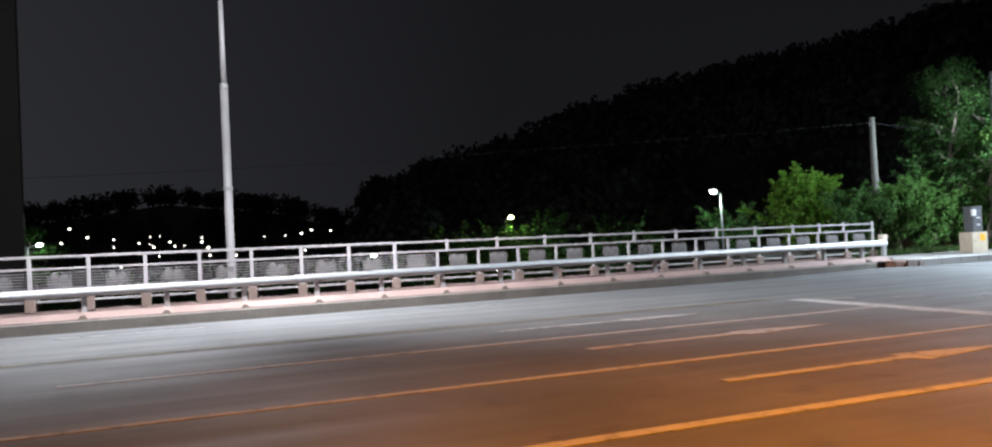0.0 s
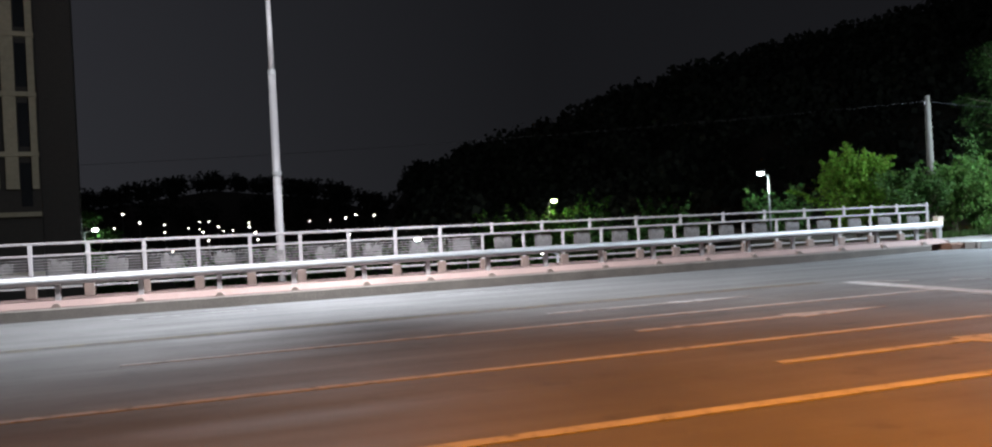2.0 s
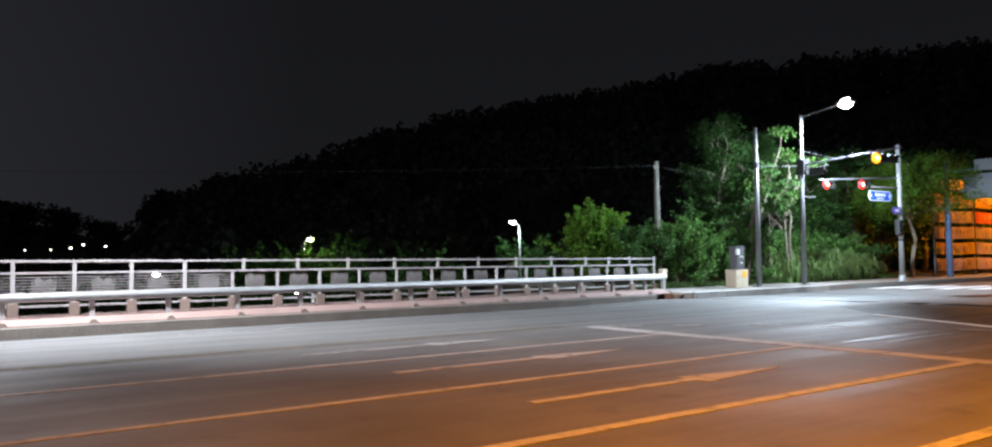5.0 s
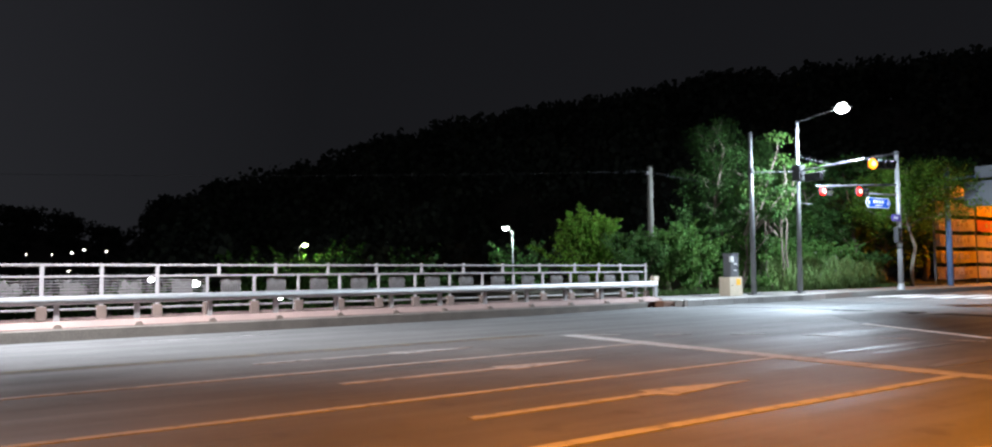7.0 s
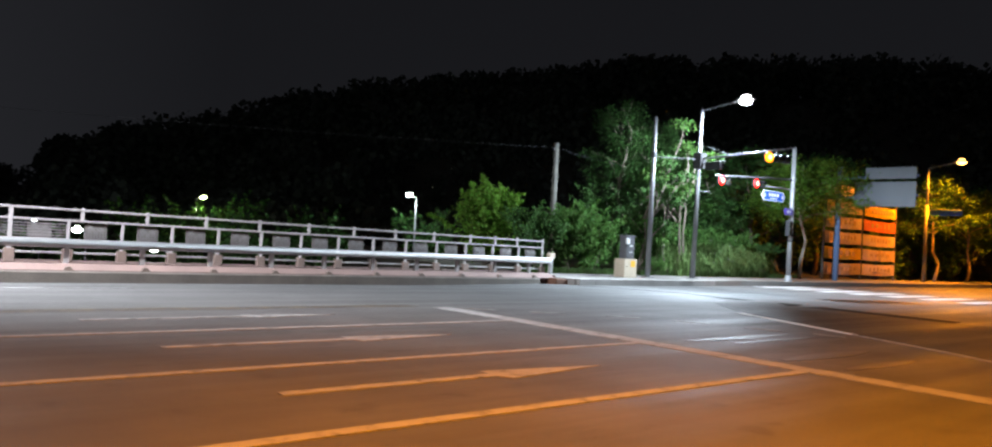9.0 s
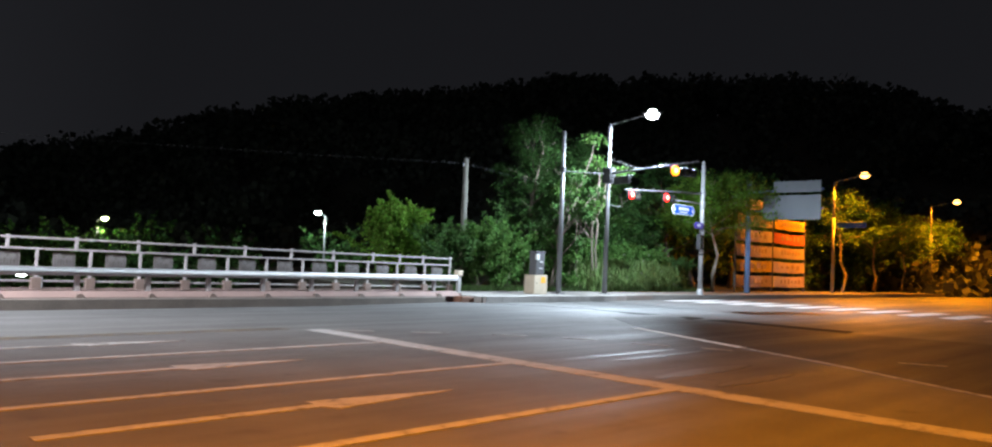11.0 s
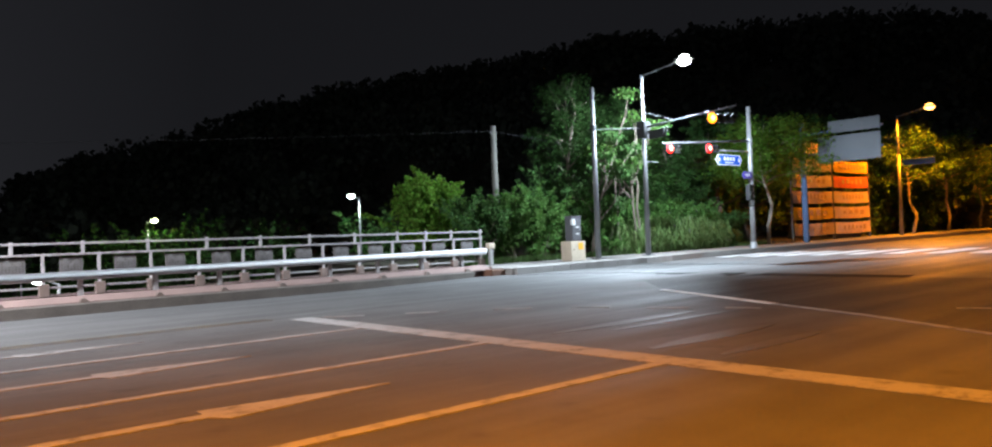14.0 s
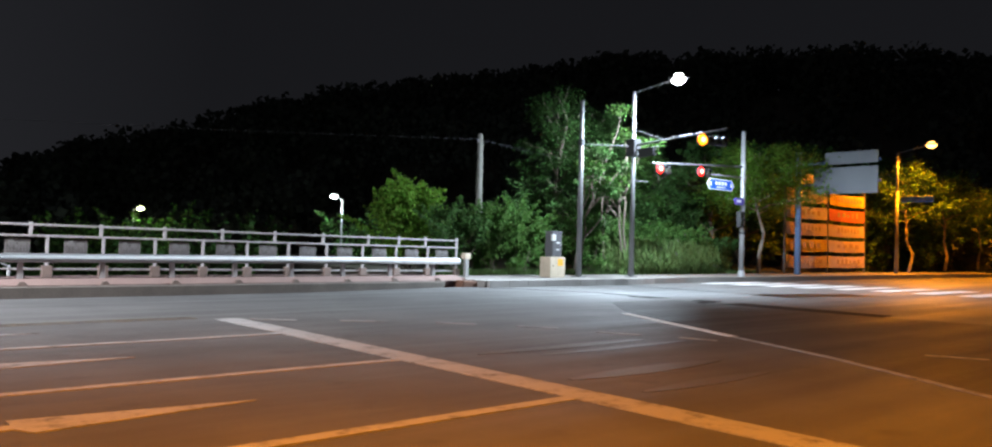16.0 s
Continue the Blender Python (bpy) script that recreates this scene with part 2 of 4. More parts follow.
def rod(bm, p, q, r0, r1=None, seg=10):
    p, q = Vector(p), Vector(q)
    d = q - p
    m = Matrix.Translation((p + q) / 2) @ d.to_track_quat("Z", "Y").to_matrix().to_4x4()
    bmesh.ops.create_cone(bm, cap_ends=True, segments=seg, radius1=r0, radius2=r0 if r1 is None else r1, depth=d.length, matrix=m)
    return bm


def bar(bm, p, q, w, h, bevel=0.0):
    """A straight square bar from p to q, w wide across and h high."""
    p, q = Vector(p), Vector(q)
    d = (q - p).normalized()
    side = d.cross(Vector((0, 0, 1))).normalized() * (w / 2)
    up = Vector((0, 0, h / 2))
    vs = [bm.verts.new(c + s * side + t * up) for c in (p, q) for s, t in ((-1, -1), (1, -1), (1, 1), (-1, 1))]
    for f in ((3, 2, 1, 0), (4, 5, 6, 7), (0, 1, 5, 4), (1, 2, 6, 5), (2, 3, 7, 6), (3, 0, 4, 7)):
        bm.faces.new([vs[i] for i in f])
    if bevel:
        bmesh.ops.bevel(bm, geom=list({e for v in vs for e in v.link_edges}), offset=bevel, segments=2, affect="EDGES")
    return bm


def tube(bm, pts, radii, seg=8):
    """A round bent tube through pts."""
    rings = []
    for i, p in enumerate(pts):
        d = (Vector(pts[min(i + 1, len(pts) - 1)]) - Vector(pts[max(i - 1, 0)])).normalized()
        u = d.cross(Vector((0.31, 0.77, 0.13))).normalized()
        v = d.cross(u)
        rings.append([bm.verts.new(Vector(p) + (u * math.cos(6.28319 * k / seg) + v * math.sin(6.28319 * k / seg)) * radii[i]) for k in range(seg)])
    for a, b in zip(rings, rings[1:]):
        for k in range(seg):
            bm.faces.new((a[k], a[(k + 1) % seg], b[(k + 1) % seg], b[k]))
    bm.faces.new(rings[0][::-1])
    bm.faces.new(rings[-1])
    bmesh.ops.recalc_face_normals(bm, faces=bm.faces)
    return bm


def ball(bm, at, r, stretch=(1, 1, 1), sub=2):
    m = Matrix.Translation(at) @ Matrix.Diagonal((*stretch, 1))
    bmesh.ops.create_icosphere(bm, subdivisions=sub, radius=r, matrix=m)
    return bm


def outline(bm, pts, z0, z1):
    """A flat slab with the outline pts between two heights."""
    lo = [bm.verts.new((x, y, z0)) for x, y in pts]
    hi = [bm.verts.new((x, y, z1)) for x, y in pts]
    bm.faces.new(hi)
    bm.faces.new(lo[::-1])
    n = len(pts)
    for i in range(n):
        bm.faces.new((lo[i], lo[(i + 1) % n], hi[(i + 1) % n], hi[i]))
    bmesh.ops.recalc_face_normals(bm, faces=bm.faces)
    return bm


def mesh_of(name, bm, mat, smooth=False):
    me = bpy.data.meshes.new(name)
    bm.to_mesh(me)
    bm.free()
    me.materials.append(mat)
    if smooth:
        me.shade_smooth()
    return me


def part(name, bm, mat, parent, label="", smooth=False):
    ob = new(name, mesh_of(name, bm, mat, smooth))
    ob.parent = parent
    return tagged(ob, label)


def piece(name, me, parent, at=(0, 0, 0)):
    ob = new(name, me)
    ob.parent, ob.location = parent, at
    return ob


def thing(name, at, label, category, group="", kind="", turn=0):
    ob = new(name)
    ob.matrix_world = pose(*at, 0, 0, turn)
    return tagged(ob, label, category, group, kind)


def single(name, bm, mat, label="", category="", kind="", group="", smooth=False):
    return tagged(new(name, mesh_of(name, bm, mat, smooth)), label, category, group, kind)


B = bmesh.new

# ---- ground, road, pavements ----
ROAD_FAR, CROWN_Y, RAIL_Y = 23.62, 14.3, 26.2


def fall(y, x=100.0):
    """The crossfall of the far half of the road towards its kerb, with a gutter along the bridge."""
    gutter = 0.030 * max(0.0, min(y, ROAD_FAR) - 20.5) * max(0.0, min(1.0, (26.5 - x) / 6.0))
    return -0.0155 * max(0.0, min(y, ROAD_FAR) - CROWN_Y) - gutter


def lay(bm):
    for v in bm.verts:
        v.co.z += fall(v.co.y, v.co.x)
    return bm


bm = B()
NX, NY = 110, 70
grid = {}
for i in range(NX + 1):
    for j in range(NY + 1):
        x, y = -700 + 1600 * i / NX, -300 + 1300 * j / NY
        grid[i, j] = bm.verts.new((x, y, -5.0 + 0.8 * noise.noise((x * 0.02, y * 0.02, 0))))
for i in range(NX):
    for j in range(NY):
        bm.faces.new((grid[i, j], grid[i + 1, j], grid[i + 1, j + 1], grid[i, j + 1]))
single("ground", bm, M["soil"], "dark low land along the river", "ground", "structure", smooth=True)

# the raised land beside and behind the junction
bm = outline(B(), [(28.8, 23.8), (160, 23.8), (160, 75), (34, 75), (29.5, 34), (28.8, 28)], -6, 0.06)
single("ground_bank", bm, M["soil"], "earth bank under the shrubs", "ground", "structure")
bm = B()
rows = [[bm.verts.new((x, y, z)) for y, z in ((-80, 0), (CROWN_Y, 0), (20.5, fall(20.5)), (ROAD_FAR, fall(ROAD_FAR, x)), (ROAD_FAR, -0.9), (-80, -0.9))] for x in (-160, 20.5, 26.5, 200)]
for near_row, far_row in zip(rows, rows[1:]):
    for k in range(6):
        bm.faces.new((near_row[k], near_row[(k + 1) % 6], far_row[(k + 1) % 6], far_row[k]))
bm.faces.new(rows[0])
bm.faces.new(rows[-1][::-1])
bmesh.ops.recalc_face_normals(bm, faces=bm.faces)
single("road", bm, M["asphalt"], "worn grey asphalt road at a junction", "road", "structure")
bm = outline(B(), [(22.2, 11.7), (20.3, 7.7), (19.2, 5.4), (17.7, 2.9), (14.2, -4), (13, -12), (34, -12), (28.5, 2), (27.4, 8.2), (27.5, 14.2), (24.6, 14.25)], 0.0, 0.004)
single("road_patch", bm, M["new_asphalt"], "darker newer asphalt in the junction", "road", "structure")


def strip(bm, pts, w, z0, z1):
    for (x0, y0), (x1, y1) in zip(pts, pts[1:]):
        d = Vector((x1 - x0, y1 - y0)).normalized()
        s = Vector((-d.y, d.x)) * w / 2
        outline(bm, [(x0 - s.x, y0 - s.y), (x1 - s.x, y1 - s.y), (x1 + s.x, y1 + s.y), (x0 + s.x, y0 + s.y)], z0, z1)
    return bm


TOP = 0.009
bm = strip(B(), [(27.3, 22.6), (28.1, 20.6), (28.5, 18.2), (28.1, 16.3)], 0.2, 0.0, 0.006)
outline(bm, [(27.6, 16.2), (28.2, 16.1), (28.3, 13.2), (26.9, 12.9)], 0.0, 0.007)
outline(bm, [(27.2, 12.6), (28.3, 12.5), (28.2, 8.3), (27.3, 8.2)], 0.0, 0.0065)
lay(bm)
single("tar_seam", bm, M["tar"], "black tar-sealed joint in the asphalt", "road seam", "structure")


def marking(name, bm, mat="paint", label="worn white paint on the asphalt"):
    return single(name, lay(bm), M[mat], label, "road marking", "structure")


def line_piece(x0, x1, y, w=0.15):
    return outline(B(), [(x0, y - w / 2), (x1, y - w / 2), (x1, y + w / 2), (x0, y + w / 2)], 0.001, TOP)


marking("lane_line", line_piece(-1.0, 13.9, 11.68))
marking("lane_line", line_piece(-60, 13.85, 8.40))
marking("lane_line", line_piece(-60, 13.85, 5.40, 0.17))
marking("stop_line", outline(B(), [(13.74, 1.3), (14.19, 1.3), (14.07, 14.25), (13.62, 14.25)], 0.001, TOP + 0.002))
marking("centre_line", line_piece(-60, 13.4, 14.60, 0.12), "yellow", "faded yellow paint on the asphalt")
marking("centre_line", line_piece(-60, 13.4, 14.88, 0.12), "yellow", "faded yellow paint on the asphalt")
for k in range(-4, 2):
    marking("lane_dash", line_piece(-2.4 + 8 * k, 0.9 + 8 * k, 20.3, 0.14), "faded")


def straight_arrow(x0, y, neck=9.2, tip=11.15, w=0.16, head=0.27, mat="paint"):
    h = w / 2
    marking("straight_arrow", outline(B(), [(x0, y - h), (neck, y - h), (neck + 0.1, y - head), (tip, y), (neck, y + head), (neck, y + h), (x0, y + h)], 0.001, TOP), mat)


straight_arrow(6.45, 6.95)
straight_arrow(6.35, 10.2, 9.1, 11.05, 0.16, 0.26)
straight_arrow(6.1, 13.3, 8.8, 10.6, 0.15, 0.25, "faded")
marking("turn_arrow", outline(B(), [(6.2, 2.95), (9.15, 2.95), (9.35, 2.75), (9.35, 2.35), (9.0, 2.35), (9.5, 1.3), (10.0, 2.35), (9.62, 2.35), (9.62, 2.9), (9.3, 3.13), (6.2, 3.13)], 0.001, TOP))
for x0, y0, x1, y1 in ((14.2, 14.05, 14.85, 13.5), (15.5, 13.03, 16.2, 12.55), (16.9, 11.95, 17.45, 11.4), (17.9, 10.75, 18.3, 10.1), (18.5, 9.35, 18.88, 8.65), (19.2, 8.1, 19.4, 7.5)):
    marking("guide_dash", strip(B(), [(x0, y0), (x1, y1)], 0.13, 0.001, TOP), "faded")
marking("edge_line", strip(B(), [(22.1, 11.7), (21.1, 9.6), (20.2, 7.7)], 0.19, 0.001, TOP + 0.002), "fresh", "bright white edge line on the asphalt")
marking("edge_line", strip(B(), [(20.2, 7.7), (19.1, 5.4), (17.6, 2.9), (15.6, -0.6)], 0.12, 0.001, TOP), "faded", "worn pale edge line on the asphalt")
# smoother, slightly paler streaks laid in the shape of the lamp's sheen
for x0, x1, y, w in ((14.9, 18.4, 8.25, 0.34), (14.5, 17.4, 6.15, 0.42), (15.6, 18.9, 7.75, 0.2), (14.6, 17.0, 5.2, 0.3)):
    single("sheen_track", outline(B(), [(x0 + (x1 - x0) * i / 9, y + d * w * math.sin(math.pi * (0.08 + 0.84 * i / 9)) / 2) for d, order in ((-1, range(10)), (1, range(9, -1, -1))) for i in order], 0.001, 0.005), M["polished"], "smoother, slightly paler asphalt streak shaped after the lamp's sheen", "road wear", "structure")
marking("guide_dash", strip(B(), [(20.7, 4.75), (21.05, 4.0)], 0.13, 0.001, TOP), "faded")
marking("far_edge_line", line_piece(48, 150, 22.6, 0.14), "faded")
for k in range(10):
    y = 22.4 - k * 1.65
    marking("crossing_bar", outline(B(), [(41.0, y - 0.4), (46.2, y - 0.4), (46.2, y + 0.4), (41.0, y + 0.4)], 0.001, TOP), "fresh", "white bar of a pedestrian crossing")

# bridge pavement and its kerb
single("pavement_bridge", box(B(), (-120, 23.95, -0.9), (27.2, 27.2, 0.20)), M["pink"], "pinkish paved footway of the bridge", "pavement", "structure")
bm = B()
ys = [-120 + 2.0 * k for k in range(74)]
prev = None
for x in ys:
    j = 0.025 * noise.noise((x * 0.7, 0, 3))
    ring = [bm.verts.new((x, y, z)) for y, z in ((ROAD_FAR + j, -0.9), (ROAD_FAR + j, 0.05), (ROAD_FAR + 0.03 + j, 0.075), (23.95, 0.075), (23.95, -0.9))]
    if prev:
        for k in range(5):
            bm.faces.new((prev[k], prev[(k + 1) % 5], ring[(k + 1) % 5], ring[k]))
    else:
        bm.faces.new(ring)
    prev = ring
bm.faces.new(prev[::-1])
bmesh.ops.recalc_face_normals(bm, faces=bm.faces)
single("kerb_bridge", bm, M["kerb"], "stained dark concrete kerb of the bridge", "kerb", "structure")
bm = box(B(), (26.6, 23.3, -0.2), (27.6, 23.95, 0.135), 0.06)
for v in bm.verts:
    v.co.z -= 0.05 * (v.co.x - 26.3) if v.co.z > 0.05 else 0
single("kerb_end", bm, M["rust"], "rust-brown end block of the kerb", "kerb", "structure")
single("pavement_joint", box(B(), (27.2, 23.6, -0.9), (29.2, 27.0, 0.128)), M["paving"], "grey paving at the bridge end", "pavement", "structure")
corner = [(27.3, 22.85), (36, 22.85), (38.6, 23.1), (41, 23.55), (47, 23.3), (150, 23.3), (150, 27.2), (29.2, 27.2), (29.2, 23.6), (27.3, 23.6)]
single("pavement_corner", outline(B(), corner, -0.3, 0.125), M["paving"], "grey paved footway of the junction", "pavement", "structure")
kerb_run = thing("kerb_corner", (0, 0, 0), "pale granite kerb stones round the corner", "kerb", kind="structure")
me = mesh_of("kerb_stone", box(B(), (0.006, -0.09, -0.3), (0.994, 0.09, 0.145), 0.018), M["kerb_light"])
px, py = 27.4, 22.78
for k in range(13):
    a = 0 if k < 8 else radians(4.5 * (k - 7))
    st = piece("kerb_stone", me, kerb_run, (px, py, 0))
    st.rotation_euler = (0, 0, a)
    px, py = px + math.cos(a), py + math.sin(a)
# pavement on the near side, under the walker
near = [(-120, -70), (11.2, -70), (11.2, -3.0), (10.2, -0.6), (8.2, 0.6), (5.5, 0.85), (-120, 0.85)]
single("pavement_near", outline(B(), near, -0.3, 0.12), M["paving"], "grey paved footway beside the road", "pavement", "structure")

# ---- bridge barrier along the kerb ----
barrier = thing("crash_barrier", (0, 23.8, 0.075), "pale tubular steel crash barrier on the bridge kerb", "barrier")
part("top_rail", rod(B(), (-80, 0.24, 0.75), (26.95, 0.24, 0.75), 0.122, seg=16), M["steel"], barrier, "broad pale tube rail", True)
bm = B()
ends = [[bm.verts.new((x, y, z)) for y, z in ((-0.08, 0.0), (-0.08, 0.03), (0.18, 0.19), (0.55, 0.21), (0.55, 0.0))] for x in (-80, 26.9)]
for k in range(5):
    bm.faces.new((ends[0][k], ends[0][(k + 1) % 5], ends[1][(k + 1) % 5], ends[1][k]))
bm.faces.new(ends[0])
bm.faces.new(ends[1][::-1])
bmesh.ops.recalc_face_normals(bm, faces=bm.faces)
part("plinth", bm, M["pink"], barrier, "sloped pinkish concrete plinth")
post_me = mesh_of("post", box(B(), (-0.07, 0.22, 0.17), (0.07, 0.34, 0.77), 0.012), M["rail_paint"])
bm = B()
vs = [bm.verts.new(c) for c in ((-0.15, -0.12, 0), (0.15, -0.12, 0), (0.15, 0.12, 0), (-0.15, 0.12, 0), (-0.05, -0.11, 0.13), (0.05, -0.11, 0.13), (0.05, 0.08, 0.13), (-0.05, 0.08, 0.13))]
for f in ((3, 2, 1, 0), (4, 5, 6, 7), (0, 1, 5, 4), (1, 2, 6, 5), (2, 3, 7, 6), (3, 0, 4, 7)):
    bm.faces.new([vs[i] for i in f])
foot_me = mesh_of("foot", bm, M["brown"])
for k in range(-20, 7):
    x = 14.22 + (1.92 if k > 0 else 2.01) * k + 0.12 * min(0, k + 5)
    p = piece("post", post_me, barrier, (x, 0, 0))
    piece("foot", foot_me, p, (0, 0.0, -0.004))

# ---- railing of the footway ----
railing = thing("bridge_railing", (0, RAIL_Y, 0.20), "pale metal footway railing with flower ornaments", "railing")


def top_z(x):
    return 1.63 - 0.0075 * x


def mid_z(x):
    return 1.28 - 0.0055 * x


def rail_piece(name, x0, x1, zf, dz, w, h, mat, label=""):
    return part(name, bar(B(), (x0, 0, zf(x0) + dz), (x1, 0, zf(x1) + dz), w, h, min(w, h) * 0.3), mat, railing, label)


rail_piece("handrail", -80, 7.14, top_z, 0, 0.10, 0.09, M["rail_paint"])
rail_piece("handrail", 7.14, 28.6, top_z, 0, 0.09, 0.075, M["rail_paint"])
rail_piece("middle_rail", -80, 28.6, mid_z, 0, 0.08, 0.075, M["rail_paint"])
rail_piece("bottom_rail", -80, 28.6, mid_z, -0.62, 0.07, 0.06, M["rail_paint"])
rail_piece("kick_rail", -80, 28.6, mid_z, -0.97, 0.07, 0.07, M["steel"])
for k in range(6):
    rail_piece("thin_bar", -80, 8.66, mid_z, -0.12 - 0.085 * k, 0.018, 0.018, M["rail_paint"])
post_xs = [7.14 - 1.58 * k for k in range(0, 26)]
low_xs = [8.66 + 1.53 * k for k in range(13)] + [28.5]
up_xs = [7.14 + 1.89 * k for k in range(1, 9)] + [24.2, 25.6, 26.9, 28.5]
tall_me = mesh_of("post", box(B(), (-0.055, -0.045, 0), (0.055, 0.045, 1.63), 0.012), M["rail_paint"])
low_me = mesh_of("low_post", box(B(), (-0.042, -0.04, 0), (0.042, 0.04, 1.28), 0.01), M["rail_paint"])
up_me = mesh_of("upper_post", box(B(), (-0.05, -0.035, 0), (0.05, 0.035, 0.40), 0.01), M["rail_paint"])
base_me = mesh_of("pedestal", box(B(), (-0.14, -0.10, 0), (0.14, 0.10, 0.42), 0.02), M["brown"])
for x in post_xs:
    p = piece("post", tall_me, railing, (x, 0, top_z(x) - 1.63))
    piece("pedestal", base_me, p, (0, -0.02, 0))
for x in low_xs:
    p = piece("low_post", low_me, railing, (x, 0, mid_z(x) - 1.28))
    piece("pedestal", base_me, p, (0.0, -0.02, 0))
for x in up_xs:
    piece("upper_post", up_me, railing, (x, 0, mid_z(x)))


def ornament():
    """A cast panel: a square lattice with a flower of petals over it."""
    bm = B()
    for k in range(8):
        x = -0.30 + 0.6 * k / 7
        box(bm, (x - 0.014, -0.012, -0.17), (x + 0.014, 0.012, 0.13))
    for k in range(5):
        z = -0.17 + 0.3 * k / 4
        box(bm, (-0.31, -0.010, z - 0.014), (0.31, 0.010, z + 0.014))
    for cx, cz, s in ((-0.15, 0.10, 0.9), (0.14, 0.08, 0.75), (0.0, 0.0, 0.6)):
        for k in range(6):
            a = k * math.pi / 3 + cx * 5
            ball(bm, (cx + 0.075 * s * math.cos(a), -0.012, cz + 0.075 * s * math.sin(a)), 0.05 * s, (1, 0.3, 1), 1)
        ball(bm, (cx, -0.02, cz), 0.035 * s, (1, 0.5, 1), 1)
    return mesh_of("flower_ornament", bm, M["flower"])


orn = ornament()
net_me = mesh_of("panel", box(B(), (-0.32, -0.004, 0), (0.32, 0.004, 0.52)), M["infill"])
for x in post_xs:
    piece("flower_ornament", orn, railing, (x - 0.79, 0, mid_z(x) - 0.33))
lows = [7.14] + low_xs
for x0, x1 in zip(lows, lows[1:]):
    if x1 - x0 < 1.2:
        continue
    piece("panel", net_me, railing, ((x0 + x1) / 2, 0.04, mid_z(x0) - 0.60))
    piece("flower_ornament", orn, railing, ((x0 + x1) / 2, 0, mid_z(x0) - 0.33))
end = thing("railing_end_post", (28.85, 25.95, 0.12), "short pale end post with a cream cap", "post")
part("shaft", box(B(), (-0.08, -0.08, 0), (0.08, 0.08, 0.74), 0.02), M["steel"], end)
part("cap", box(B(), (-0.17, -0.12, 0.74), (0.15, 0.12, 1.0), 0.03), M["concrete"], end, "cream-coloured cap")

# ---- street lamps ----
def lamp_head(parent, at, aim, lens, length=0.75, wide=0.34):
    """A flat luminaire, pointing along aim (a turn about z), its lens bulged to stand in for bloom."""
    bm = box(B(), (-wide / 2, -length / 2, 0), (wide / 2, length / 2, 0.12), 0.05)
    h = part("luminaire", bm, M["dark_pole"], parent, "flat grey lamp head")
    h.matrix_local = pose(*at, 0, 0, aim)
    bm = B()
    ball(bm, (0, 0, 0), 0.5, (wide * 1.0, length * 0.8, 0.5), 3)
    part("lens", bm, lens, h, "glowing lens", True)
    return h


lamp = thing("street_lamp", (1.80, 27.05, -4.5), "tall pale tapered steel street lamp beyond the bridge railing", "street lamp", "white street lamps")
part("lower_shaft", rod(B(), (0, 0, 0), (0, 0, 11.75), 0.15, 0.125, 16), M["rail_paint"], lamp, smooth=True)
part("collar", rod(B(), (0, 0, 11.70), (0, 0, 11.86), 0.14, 0.13, 16), M["steel"], lamp)
part("upper_shaft", rod(B(), (0, 0, 11.8), (0, 0, 14.9), 0.10, 0.07, 14), M["rail_paint"], lamp, smooth=True)
part("band", rod(B(), (0, 0, 8.3), (0, 0, 8.42), 0.16, 0.16, 14), M["steel"], lamp)
part("arm", rod(B(), (0, 0, 14.75), (0, -5.3, 15.35), 0.06, 0.035, 10), M["pole"], lamp, smooth=True)
lamp_head(lamp, (0, -5.55, 15.33), 0, M["lens_white"])

lamp = thing("street_lamp", (37.75, 24.4, 0.125), "tall grey street lamp with a bright white head", "street lamp", "white street lamps")
part("shaft", rod(B(), (0, 0, 0), (-0.75, -0.6, 8.75), 0.135, 0.075, 16), M["dark_pole"], lamp, smooth=True)
part("base_plate", box(B(), (-0.22, -0.22, 0), (0.22, 0.22, 0.05), 0.01), M["dark_pole"], lamp)
part("arm", rod(B(), (-0.75, -0.6, 8.68), (-0.75, -2.9, 9.0), 0.045, 0.032, 10), M["dark_pole"], lamp, smooth=True)
lamp_head(lamp, (-0.75, -3.1, 8.98), 0, M["lens_white"], 0.85, 0.5)
part("side_bracket", rod(B(), (-0.35, -0.3, 4.6), (0.75, -0.3, 4.6), 0.025), M["dark_pole"], lamp)

for x, y in ((70.0, 25.35), (96.0, 25.35)):
    lamp = thing("street_lamp", (x, y, 0.125), "tall street lamp with an orange sodium head", "street lamp", "orange street lamps")
    part("lower_shaft", rod(B(), (0, 0, 0), (0, 0, 6.2), 0.16, 0.13, 14), M["dark_pole"], lamp, smooth=True)
    part("upper_shaft", rod(B(), (0, 0, 6.2), (0, 0, 9.15), 0.10, 0.07, 14), M["dark_pole"], lamp, smooth=True)
    part("arm", rod(B(), (0, 0, 9.1), (0, -2.2, 9.55), 0.045, 0.035, 10), M["dark_pole"], lamp, smooth=True)
    lamp_head(lamp, (0, -2.4, 9.55), 0, M["lens_sodium"], 0.9, 0.6)
    if x < 80:
        part("name_plate", box(B(), (-0.05, -2.6, 5.35), (0.0, -0.3, 5.75), 0.01), M["blue"], lamp, "blue street name plate")
        part("plate_bracket", rod(B(), (0, 0, 5.8), (0, -2.6, 5.8), 0.03), M["dark_pole"], lamp)
lamp = thing("street_lamp", (7.9, -2.8, 0.12), "tall grey street lamp with an orange sodium head", "street lamp", "orange street lamps")
part("shaft", rod(B(), (0, 0, 0), (0, 0, 9.2), 0.14, 0.08, 14), M["dark_pole"], lamp, smooth=True)
